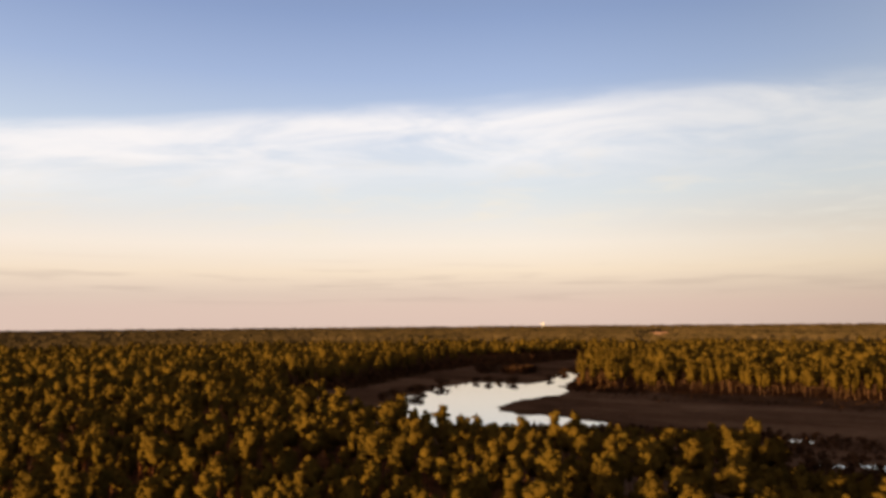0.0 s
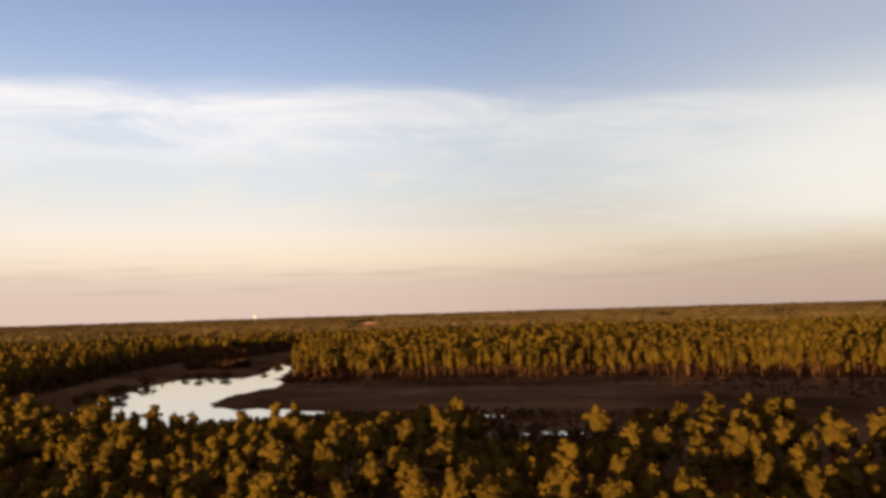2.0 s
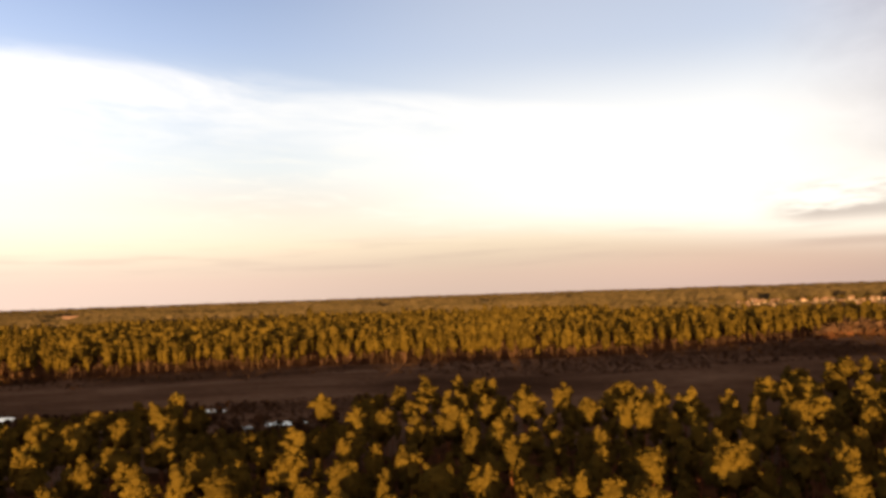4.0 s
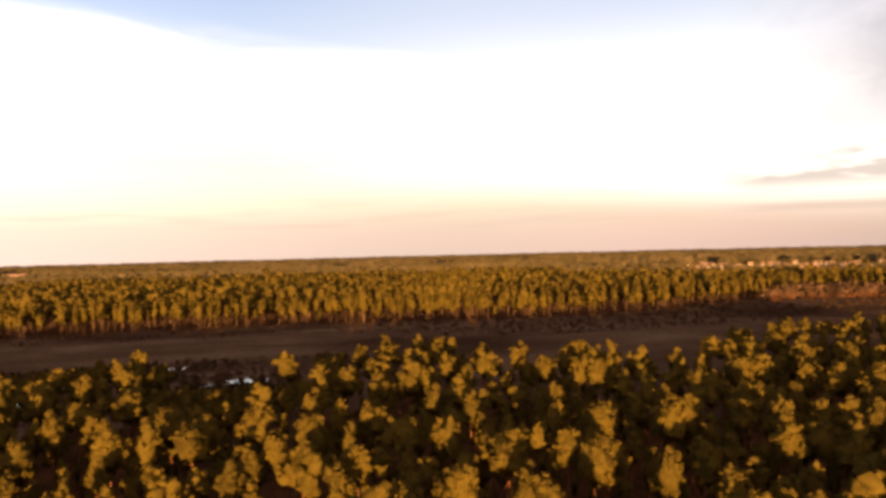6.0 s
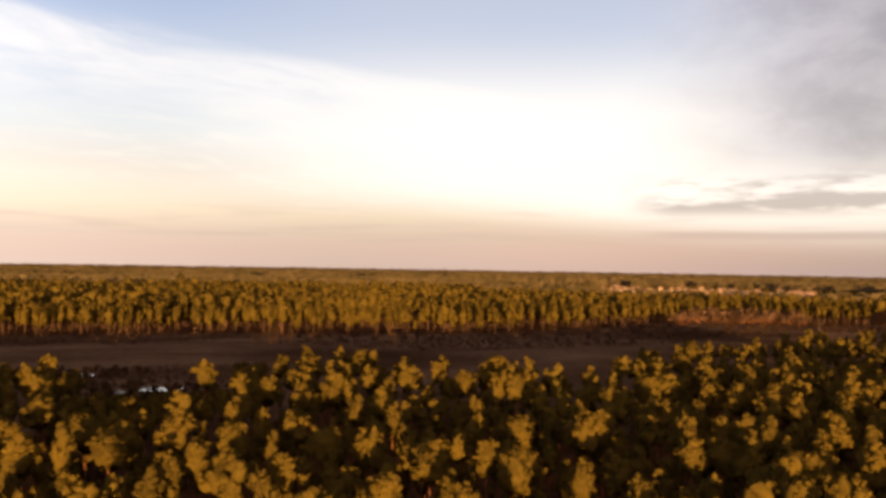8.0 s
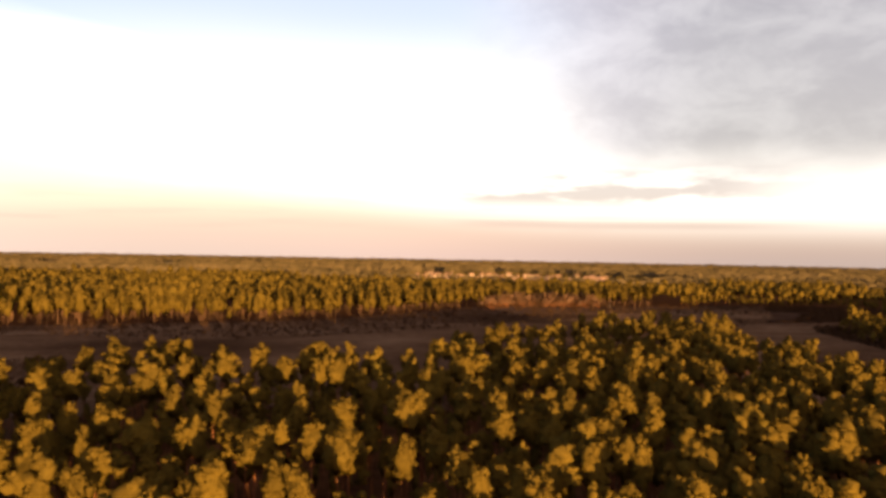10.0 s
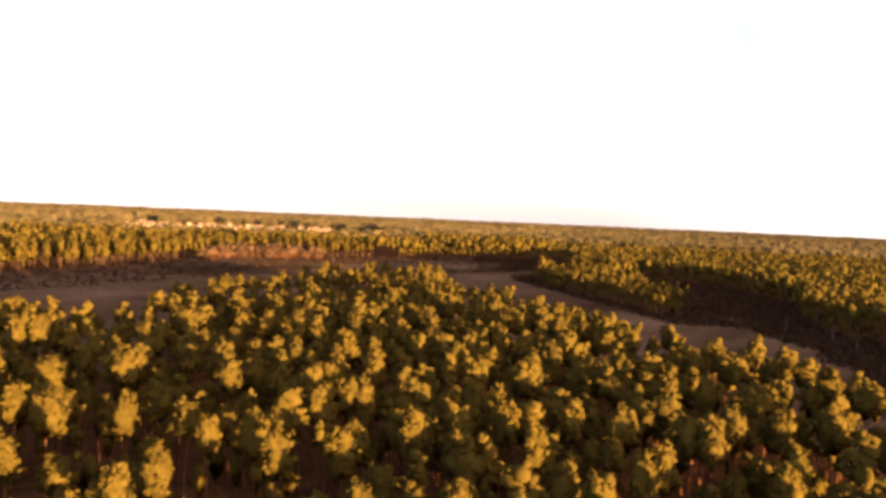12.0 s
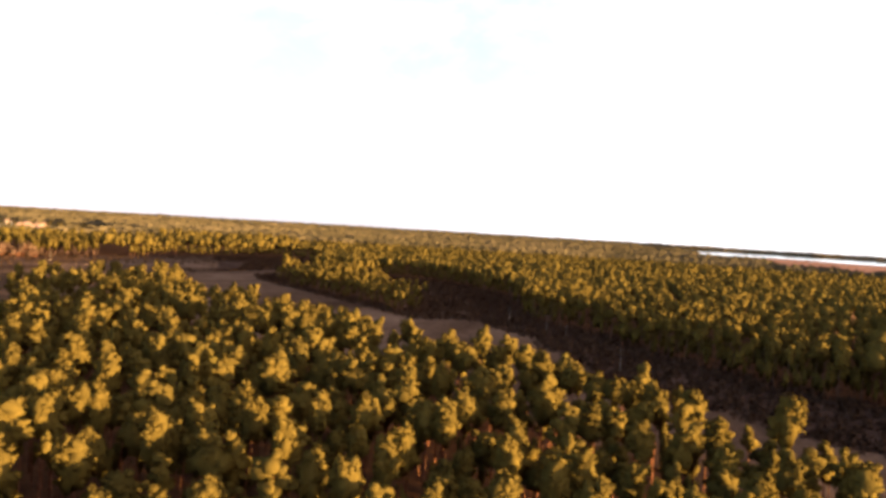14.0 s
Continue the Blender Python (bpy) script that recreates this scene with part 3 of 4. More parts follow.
# ---------------------------------------------------------------- ground, marsh and water
def build_ground():
    rings = np.concatenate([[0.0], np.geomspace(20, 4950, 40)])
    a = np.radians(np.arange(0, 360, 5))
    verts = [(0, 0, 0)] + [(r * math.sin(q), r * math.cos(q), 0) for r in rings[1:] for q in a]
    n = len(a)
    faces = [(0, 1 + (j + 1) % n, 1 + j) for j in range(n)]
    for i in range(len(rings) - 2):
        for j in range(n):
            p, q = 1 + i * n + j, 1 + i * n + (j + 1) % n
            faces += [(p, q, q + n), (p, q + n, p + n)]
    me = mesh_of("ground", verts, [f[::-1] for f in faces], [forest_floor])
    tagged(new("ground", me), "forest floor of rust brown pine straw", "ground", kind="structure")


def grid_sheet(name, pts, keep, nx, z, mats, smooth=True, edge=False):
    """The kept squares of a plan grid as one sheet at the heights z; edge: with the squares that reach only partly in."""
    ids = np.arange(len(pts)).reshape(-1, nx)
    quads = np.stack([ids[:-1, :-1], ids[:-1, 1:], ids[1:, 1:], ids[1:, :-1]], -1).reshape(-1, 4)
    quads = quads[keep[quads].any(1) if edge else keep[quads].all(1)]
    used, faces = np.unique(quads, return_inverse=True)
    return mesh_of(name, np.column_stack([pts[used], z[used]]), faces.reshape(-1, 4), mats, smooth=smooth)


def build_marsh():
    step = 3.0
    gx, gy = np.arange(-600, 633, step), np.arange(-180, 690, step)
    pts = np.stack(np.meshgrid(gx, gy), -1).reshape(-1, 2)
    shape = edge_distance(pts, rounded(NEAR_RIM + FAR_RIM, 2)) < 8
    lake = edge_distance(pts, LAKE_LINE) + 2.5 * waves(pts, 16, 21)
    pools = np.full(len(pts), 50.0)
    for x, y, a, b in POOLS:
        q = np.hypot((pts[:, 0] - x) / a, (pts[:, 1] - y) / b)
        pools = np.minimum(pools, (q - 0.8) * b + 2.2 * waves(pts, 7, 22))
    shore = np.minimum(lake, pools)
    z = 0.3 + np.clip(shore * 0.14, -0.26, 0.22) + np.where(shore > 3, 0.12 * waves(pts, 22, 23) + 0.06 * waves(pts, 7, 24), 0)
    me = grid_sheet("marsh", pts, shape, len(gx), z, [marsh_brown])
    tagged(new("marsh", me), "winter marsh of dead brown grass in shade", "marsh", kind="structure")
    me = grid_sheet("lake", pts, lake < 7, len(gx), np.full(len(pts), 0.3), [water])
    tagged(new("lake", me), "still winding lake mirroring the pale sky", "water", kind="structure")
    for x, y, a, b in POOLS:
        q = np.hypot((pts[:, 0] - x) / a, (pts[:, 1] - y) / b)
        own = (q - 0.8) * b + 2.2 * waves(pts, 7, 22)
        me = grid_sheet("pool", pts, own < 3, len(gx), np.full(len(pts), 0.302), [water])
        tagged(new("pool", me), "small pool of still water among the trees", "water", kind="structure")
    return pts, shore, shape, z, len(gx)


build_ground()
marsh_pts, marsh_shore, marsh_shape, marsh_z, marsh_row = build_marsh()


def build_canopy():
    """Woods from 0.9 km to the horizon, seen from so low that only their uneven top shows; clearings are left open."""
    radii = np.geomspace(960, 4850, 84)
    radii = np.sort(np.concatenate([radii, radii * 1.004]))
    az = np.radians(np.arange(VIEW[0] - 4, VIEW[1] + 4, 0.28))
    rr, aa = np.meshgrid(radii, az, indexing="ij")
    jr, ja = np_rng.normal(size=rr.shape) * 0.0012, np_rng.normal(size=rr.shape) * 0.0014
    pts = np.stack([rr * (1 + jr) * np.sin(aa + ja), rr * (1 + jr) * np.cos(aa + ja)], -1).reshape(-1, 2)
    # each row of crowns rises steeply on this side and sinks slowly on the other
    rise = np.where(np.arange(len(radii))[:, None] % 2 == 0, -6.0, 0.0) + np.zeros(rr.shape)
    z = 13.0 + rise.ravel() + 1.4 * waves(pts, 420, 31) + 1.0 * waves(pts, 130, 32) + 6.0 * np_rng.random(len(pts)) ** 1.4
    z = np.where(rr.ravel() < 1000, z - 4, z)
    open_at = np.zeros(len(pts), bool)
    sheets = [("dry_field", TOWN_CLEARING)] + FIELDS
    for kind, oval in sheets:
        hit = in_oval(pts, oval)
        open_at |= hit
        pale = kind == "dry_field"
        me = grid_sheet(kind, pts, hit, len(az), np.full(len(pts), 0.5), [field_pale if pale else field_red])
        tagged(new(kind, me), "open field of pale dry grass" if pale else "open russet marsh beyond the woods", "field", kind="structure")
    bearing, far = np.degrees(aa.ravel()), rr.ravel() + 130 * waves(pts, 420, 34)
    wet = bearing + 2.5 * waves(pts, 700, 33)
    low = ((wet > 86) & (far > 1050) | (wet > 79) & (far > 1500)) & (far < 2780)
    open_at |= low
    me = grid_sheet("red_field", pts, low, len(az), np.full(len(pts), 0.5), [field_red])
    tagged(new("red_field", me), "open russet marsh beside the river", "field", kind="structure")
    river = (wet > 74.5) & (far >= 2700) & (rr.ravel() < 4550)
    me = grid_sheet("river", pts, river, len(az), np.full(len(pts), 0.6), [water])
    tagged(new("river", me), "broad pale river along the horizon", "water", kind="structure")
    z = np.where(open_at | river, 0.2, z)
    me = grid_sheet("distant_woods", pts, ~(open_at | river), len(az), z, [canopy_green], smooth=False, edge=True)
    tagged(new("distant_woods", me), "unbroken olive brown pine woods reaching the horizon", "woods", kind="stuff")


build_canopy()


# ---------------------------------------------------------------- trees
def spots_in(step, r0, r1, view=None, seed=0, loose=0.36):
    """Uneven planting in a ring round the middle of the plan, off the marsh."""
    r = np.random.default_rng(seed)
    g = np.arange(-r1, r1 + step, step)
    pts = np.stack(np.meshgrid(g, g), -1).reshape(-1, 2)
    pts[:, 0] += (np.round(pts[:, 1] / step) % 2) * step / 2
    pts = pts + r.uniform(-loose, loose, pts.shape) * step
    d, b = np.hypot(*pts.T), np.degrees(np.arctan2(pts[:, 0], pts[:, 1]))
    keep = (d >= r0) & (d < r1)
    if view:
        keep &= (b > view[0]) & (b < view[1])
    pts = pts[keep]
    return pts[~in_marsh(pts)]


def wet_notch(pts):
    """Trees stay low before the pools."""
    d, b = np.hypot(*pts.T), np.degrees(np.arctan2(pts[:, 0], pts[:, 1]))
    return np.where((b > -21) & (b < -12.5) & (d > 125) & (d < 246), np.maximum(41.5 - 40.5 * d / 246, 2.0), 99.0)


def heights_at(pts, seed):
    r = np.random.default_rng(seed)
    d, b = np.hypot(*pts.T), np.degrees(np.arctan2(pts[:, 0], pts[:, 1]))
    low = (b > 50) & (d > 180)
    spit = inside(pts, np.array(SPIT, float))
    mean = np.where(spit, 11.2 + np.clip((pts.sum(1) - 520) * 0.01, 0, 1.4), np.where(low, 15.4, np.where(d < 380, 17.2, 17.6)))
    mean = mean - np.where((b > 18) & (b < 40) & (d > 230) & (d < 420), 1.6, 0.0)
    # low growth before the far town
    mean = mean - np.where((b > 9) & (b < 40) & (d > 800), 7.0, 0.0)
    # about half of the trees stand lower, in the shade of the rest
    mean = mean - np.where((d < 340) & (b < 40) & (d > 200) & (r.random(len(pts)) < 0.5), 3.2, 0.0)
    return np.minimum(mean + r.normal(size=len(pts)) * np.where(low, 0.8, np.where(d > 350, 2.6, 1.3)) + 1.0 * waves(pts, 60, 41), wet_notch(pts))


def pine_tree(seed, tall):
    """One tall pine: a bare stem with short limbs, and a loose crown."""
    stem, crown = pine_shape(seed, tall, 18, 9, 0.19, 7, 8, knots=4, fine=True)
    tree = tagged(new("pine_tree"), "tall pine with bare reddish stem and loose olive crown", "tree", group="pines of the near wood")
    part("trunk", mesh_of("trunk", *stem[:2], [bark], normals=stem[2]), tree, "reddish bark stem with short limbs")
    part("crown", mesh_of("crown", *crown[:2], [needles], normals=crown[2]), tree, "loose clumps of olive needles")
    return tree


def top_at(y):
    """The wood by the strip grows taller away from the sunny side."""
    return min(max(15.0 + 0.034 * y, 14.8), 17.4)


def build_near_pines():
    """The 300 pines nearest to the lookout: the tall ones in their places, lower ones filling up between them."""
    tall_ones = [(*polar(a, d), w) for a, d, w in PINES_FAR_LEFT + PINES_BY_THE_LAKE + PINES_AHEAD + PINES_TO_THE_RIGHT + PINES_BY_THE_STRIP + PINES_BY_THE_STRIP_TOO]
    fill = spots_in(6.0, 56, 150, (-74, 86), 11)
    there = np.array([p[:2] for p in tall_ones])
    fill = fill[[np.hypot(*(there - p).T).min() > 4.6 for p in fill]]
    fill = fill[np.argsort(np.hypot(*fill.T))][:300 - len(tall_ones)]
    r = random.Random(5)
    rows = [(x, y, r.uniform(16.7, 17.6) if x < 30 else top_at(y) + r.uniform(0.8, 2.0), min(max(w / 4.2, 0.85), 1.5)) for x, y, w in tall_ones]
    for x, y in fill:
        rows.append((x, y, top_at(y) + r.uniform(-4.5, 0.6) if x > 30 else r.uniform(8.5, 13.5), r.uniform(0.8, 1.1)))
    first = []
    for i, (x, y, h, wide) in enumerate(rows):
        h = min(h, float(wet_notch(np.array([[x, y]]))[0]))
        m = pose(x, y, 0, 0, 0, r.uniform(0, 360)) @ Matrix.Diagonal((wide, wide, h / 18, 1))
        if i < 14:
            first.append(pine_tree(100 + i, 18.0))
            first[-1].matrix_basis = m
        else:
            proto = first[i % 14]
            held = proto.matrix_basis.copy()
            proto.matrix_basis = Matrix.Identity(4)
            copy_thing(proto, m)
            proto.matrix_basis = held
    return np.array([row[:2] for row in rows])


def clear_of(pts, others, gap):
    return pts[[np.hypot(*(others - p).T).min() > gap for p in pts]]


def leafy(seed, puffs, per_puff, size, sides, limbs, foot=(0.54, 0.67), knots=0):
    stem, crown = pine_shape(seed, 18.0, puffs, per_puff, size, sides, limbs, foot, knots)
    return (*merge([(*crown, 0), (*stem, 1)]), 18.0)


near_spots = build_near_pines()
rest = np.concatenate([clear_of(spots_in(6.2, 56, 200, (-76, 30), 12), near_spots, 4.0), clear_of(spots_in(5.2, 52, 200, (30, 98), 12), near_spots, 3.4)])
r_rest = np.random.default_rng(39)
by_strip = rest[:, 0] > 30
tops = np.array([top_at(y) for y in rest[:, 1]]) + r_rest.uniform(-2.8, 1.2, len(rest)) - np.where(r_rest.random(len(rest)) < 0.35, 3.0, 0.0)
tops = np.where(by_strip, tops, heights_at(rest, 13) - np.where(r_rest.random(len(rest)) < np.where((rest[:, 0] < -70) & (rest[:, 1] > 110), 0.4, 0.8), 4.0, 0.5))
planted("pine_wood", rest, [leafy(300 + i, 8, 6, 0.22, 4, 2, (0.50, 0.64), knots=2) for i in range(9)], [wood_needles, bark],
        "dense wood of pines below the tallest crowns", tops)
rest = np.concatenate([spots_in(6.6, 200, 340, (-80, 50), 14), spots_in(5.8, 180, 340, (50, 96), 14), spots_in(6.6, 340, 420, (22, 46), 33)])
on_spit = spots_in(5.4, 300, 620, (40, 66), 34)
on_spit = on_spit[inside(on_spit, np.array(SPIT, float))]
rest = np.concatenate([rest[~inside(rest, np.array(SPIT, float))], on_spit])
planted("pine_wood", rest, [leafy(400 + i, 7, 5, 0.36, 3, 0, (0.48, 0.60)) for i in range(9)], [wood_needles, far_bark],
        "pine wood along the rim of the marsh", heights_at(rest, 15))
# lower growth in the shade between the tall stems
rest = np.concatenate([clear_of(spots_in(6.4, 50, 150, (-80, 94), 24), near_spots, 2.2), spots_in(8.2, 150, 270, (-80, 94), 26)])
r_low = np.random.default_rng(25)
planted("young_wood", rest, [leafy(450 + i, 3, 3, 0.5, 3, 0, (0.25, 0.4)) for i in range(8)], [wood_needles, bark],
        "lower pines in the shade of the tall ones", r_low.uniform(6.5, 12.0, len(rest)))
# dense growth under the trees round the shaded bays
rest = np.concatenate([spots_in(4.8, 170, 300, (58, 98), 29), spots_in(5.4, 300, 760, (38, 92), 27)])
off = edge_distance(rest, MARSH_LINE)
rest = rest[(off < 26) & (off > -8)]
planted("young_wood", rest, [leafy(470 + i, 3, 3, 0.5, 3, 0, (0.12, 0.2)) for i in range(6)], [wood_needles, bark],
        "dark undergrowth along the shaded rim of the wood", heights_at(rest, 28) * r_low.uniform(0.5, 0.78, len(rest)))
rest = spots_in(7.3, 340, 700, (-82, 96), 16, 0.66)
bearing, away = np.degrees(np.arctan2(rest[:, 0], rest[:, 1])), np.hypot(*rest.T)
rest = rest[~((bearing > 22) & (bearing < 46) & (away < 420)) & ~inside(rest, np.array(SPIT, float))]
front = (edge_distance(rest, MARSH_LINE) < 42) & (np.degrees(np.arctan2(rest[:, 0], rest[:, 1])) < 36)
planted("pine_wood", rest[front], [leafy(520 + i, 10, 4, 0.36, 3, 0, (0.14, 0.36)) for i in range(10)], [wood_needles, far_bark],
        "first rows of the far pine wood with lit stems", heights_at(rest[front], 35))
rest = rest[~front]
off = np.hypot(*rest.T) > 560
planted("pine_wood", rest[~off], [(*ball_pine(500 + i, 17.0), 17.0) for i in range(12)], [wood_needles, far_bark],
        "pine wood beyond the marsh with sunlit crowns", heights_at(rest[~off], 17))
planted("pine_wood", rest[off], [(*ball_pine(560 + i, 17.0, True), 17.0) for i in range(12)], [wood_needles, far_bark],
        "pine wood far beyond the marsh", heights_at(rest[off], 38))
rest = spots_in(10.2, 700, 1010, (-83, 97), 18, 0.6)
planted("pine_wood", rest, [(*ball_pine(600 + i, 17.0, True), 17.0) for i in range(10)], [wood_needles, bark],
        "far pine wood in low evening sun", heights_at(rest, 19))
# a belt of dark brown trees along the head of the lake
belt = spots_in(5.8, 400, 900, (-60, -33), 37)
off = edge_distance(belt, MARSH_LINE)
belt = belt[(off < 20) & (off > -6)]
planted("dark_wood", belt, [leafy(540 + i, 4, 4, 0.5, 3, 0, (0.08, 0.2)) for i in range(6)], [shrub_brown, bark],
        "dark brown trees behind the lake", r_low.uniform(8.0, 13.0, len(belt)))
# unseen wood, added below and behind the camera; its heights steer the low sun
rest = spots_in(6.3, 15, 43, None, 20)
# gap left open so the sun reaches the trees on the right
glade = ((rest[:, 0] - 40) / 42) ** 2 + ((rest[:, 1] + 22) / 42) ** 2 > 1
rest = rest[glade]
behind = spots_in(7.6, 43, 130, None, 21)
bearing = np.degrees(np.arctan2(behind[:, 0], behind[:, 1]))
rest = np.concatenate([rest, behind[(bearing < -78) | (bearing > 90) | (np.hypot(*behind.T) < 56)]])
planted("pine_wood", rest, [leafy(700 + i, 6, 3, 0.4, 4, 0) for i in range(6)], [wood_needles, bark],
        "unseen pine wood below the lookout, kept low to let the sun in", heights_at(rest, 22) * 0.72)
behind = spots_in(6.0, 130, 420, None, 21)
# denser and taller on the right, to shade the wood beyond the strip
behind = behind[(behind[:, 0] > 110) & (behind[:, 1] > -230) | (np.arange(len(behind)) % 3 == 0)]
bearing = np.degrees(np.arctan2(behind[:, 0], behind[:, 1]))
rest = behind[(bearing < -80) | (bearing > 94)]
planted("pine_wood", rest, [(*ball_pine(720 + i, 17.0, True), 17.0) for i in range(6)], [wood_needles, bark],
        "unseen pine wood added behind the lookout to steer the sunlight", heights_at(rest, 23) * np.where(rest[:, 0] > 140, 1.15, 0.72))


# ---------------------------------------------------------------- scrub and reeds on the marsh
def bush_shape(seed, puffs, per_puff, size, stems=True):
    """A round twiggy bush one metre high: short stems and clumps."""
    r = np.random.default_rng(seed)
    pieces = []
    for i in range(puffs):
        a, d = r.uniform(0, 6.3), r.uniform(0.05, 0.38)
        c = np.array([math.cos(a) * d, math.sin(a) * d, r.uniform(0.32, 0.72)])
        pieces.append((*tufts(r, c, r.uniform(0.2, 0.33), per_puff, size, 0.9), 0))
        if stems:
            pieces.append((*tube([(c[0] * 0.3, c[1] * 0.3, 0), c], [0.02, 0.008], 3), 1))
    return (*merge(pieces), 1.0)


def build_scrub():
    inner = marsh_pts[marsh_shape & (marsh_shore > 2.5)]
    near_line, far_line = np.array(NEAR_RIM, float), np.array(FAR_RIM, float)

    def gap(pts, line):
        best = np.full(len(pts), 1e9)
        for a, b in zip(line[:-1], line[1:]):
            ab = b - a
            s = np.clip(((pts - a) @ ab) / (ab @ ab), 0, 1)
            best = np.minimum(best, np.hypot(*(pts - a - s[:, None] * ab).T))
        return best

    # dark sheet under the strip's scrub, with the shade put into its colour
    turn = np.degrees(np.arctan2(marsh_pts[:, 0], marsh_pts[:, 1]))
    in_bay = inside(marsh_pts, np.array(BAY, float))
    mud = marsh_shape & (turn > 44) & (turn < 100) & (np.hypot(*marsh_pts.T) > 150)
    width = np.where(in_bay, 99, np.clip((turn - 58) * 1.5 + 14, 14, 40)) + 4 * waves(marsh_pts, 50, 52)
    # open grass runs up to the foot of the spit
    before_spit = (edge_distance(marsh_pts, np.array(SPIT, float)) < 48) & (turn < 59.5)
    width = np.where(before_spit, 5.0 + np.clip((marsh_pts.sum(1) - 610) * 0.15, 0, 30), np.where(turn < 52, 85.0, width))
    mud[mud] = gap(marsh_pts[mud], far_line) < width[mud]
    me = grid_sheet("mud", marsh_pts, mud, marsh_row, marsh_z + 0.05, [shade_brown])
    tagged(new("mud", me), "dark brown ground at the foot of the wood, its shade in the colour", "mud", kind="structure")
    r = np.random.default_rng(51)
    d, b = np.hypot(*inner.T), np.degrees(np.arctan2(inner[:, 0], inner[:, 1]))
    to_near, to_far = gap(inner, near_line), gap(inner, far_line)
    # young growth that gets lower from the wood towards the open marsh
    notch = (b > -23) & (b < -10)
    tall = np.clip(np.where(notch, 41.0 - d * 0.168, 40.5 - d * 0.1286), 0.9, 13) * r.uniform(0.7, 1.0, len(inner))
    young = (b > -56) & (b < -8) & (d < 300) & (to_near < 120) & (r.random(len(inner)) < np.where(notch, 0.8, 0.5)) & in_marsh(inner)
    small = young & (tall > 4.5)
    spots = inner[small] + r.uniform(-1.4, 1.4, (small.sum(), 2))
    planted("young_wood", spots, [leafy(800 + i, 7, 5, 0.4, 4, 0) for i in range(6)], [wood_needles, bark],
            "young pines thinning out towards the marsh", tall[small])
    low = young & (tall <= 4.5)
    # dark leafless belt at the foot of the far woods and along the shores
    wide = np.where(b > 44, np.clip((b - 58) * 1.5 + 15, 15, 42), 38 + 42 * np.clip((b + 10) / 12, 0, 1)) + np.where(b > 44, 4, 10) * waves(inner, 50, 52)
    wide = np.where((edge_distance(inner, np.array(SPIT, float)) < 48) & (b > 40) & (b < 59.5), 5.0 + np.clip((inner.sum(1) - 610) * 0.15, 0, 30), np.where((b > 44) & (b < 52), 60.0, wide))
    belt = (to_far < wide) & (r.random(len(inner)) < np.where(b > 44, 0.95, 0.55)) & (d > 150) & ((b > -35) | (to_far < 14))
    belt |= inside(inner, np.array(BAY, float)) & (r.random(len(inner)) < 0.6)
    patches = (waves(inner, 55, 53) > 1.25) & (r.random(len(inner)) < 0.2) & (d > 170) & (b > -30)
    # bare swamp trees at the head of the lake
    swamp = (to_far < 9 + 4 * waves(inner, 40, 55)) & (b < -31) & (b > -58) & (d > 380) & (r.random(len(inner)) < 0.8)
    keep = low | belt | patches | swamp
    spots = inner[keep] + r.uniform(-1.4, 1.4, (keep.sum(), 2))
    size = np.where(low, np.maximum(tall, 1.2), np.where(swamp, r.uniform(1.5, 4.0, len(inner)), np.where(b > 44, r.uniform(1.2, 2.8, len(inner)), r.uniform(0.6, 1.7, len(inner)))))[keep]
    planted("scrub", spots, [bush_shape(850 + i, 3, 6, 0.27, False) for i in range(6)], [shrub_brown, bark],
            "dark leafless scrub along the edge of the marsh", size)
    # a second, lower layer in the shaded strip, and bushes round the pools
    more = belt & (b > 44) & (r.random(len(inner)) < 0.75) | belt & (b > -8) & (r.random(len(inner)) < 0.25)
    wet = marsh_pts[(marsh_shore > 0.2) & (marsh_shore < 9)]
    turn = np.degrees(np.arctan2(wet[:, 0], wet[:, 1]))
    wet = wet[(turn > -33) & (turn < -8) & (np.hypot(*wet.T) < 300) & (r.random(len(wet)) < 0.65)]
    spots = np.concatenate([inner[more], wet])
    spots = spots + r.uniform(-1.5, 1.5, spots.shape)
    planted("scrub", spots, [bush_shape(860 + i, 3, 6, 0.28, False) for i in range(6)], [shrub_brown, bark],
            "low dark scrub on the wet ground", np.concatenate([r.uniform(1.0, 2.2, more.sum()), r.uniform(1.0, 3.2, len(wet))]))
    # a stand of bare reddish trees before the far wood
    bare = (to_far < 16 + 6 * waves(inner, 30, 56)) & (b > 23) & (b < 32) & (d > 400) & (r.random(len(inner)) < 0.4)
    spots = inner[bare] + r.uniform(-1.5, 1.5, (bare.sum(), 2))
    planted("bare_trees", spots, [bush_shape(880 + i, 5, 6, 0.10) for i in range(6)], [twig_red, bark],
            "bare reddish trees catching the low sun", r.uniform(7.0, 14.0, bare.sum()))
    # standing reeds
    r = np.random.default_rng(54)
    reed_at = inner[(r.random(len(inner)) < 0.22) & (d > 120) & ~belt]
    reed_at = reed_at + r.uniform(-1.5, 1.5, reed_at.shape)
    blades = []
    for i in range(6):
        a, q = r.uniform(0, 6.3), r.uniform(0.1, 0.9)
        x, y, w = math.cos(a) * q, math.sin(a) * q, r.uniform(0.15, 0.35)
        blades.append((np.array([(x - w, y, 0), (x + w, y + 0.1, 0), (x * 1.3, y * 1.3, r.uniform(0.6, 1.0))]), np.array([(0, 1, 2)]), np.tile((0.0, -0.6, 0.8), (3, 1)), 0))
    planted("reeds", reed_at, [(*merge(blades), 1.0)], [reed_brown], "tufts of dry brown reeds", r.uniform(0.6, 1.3, len(reed_at)))
    return inner, d, b


scrub_pts, scrub_d, scrub_b = build_scrub()


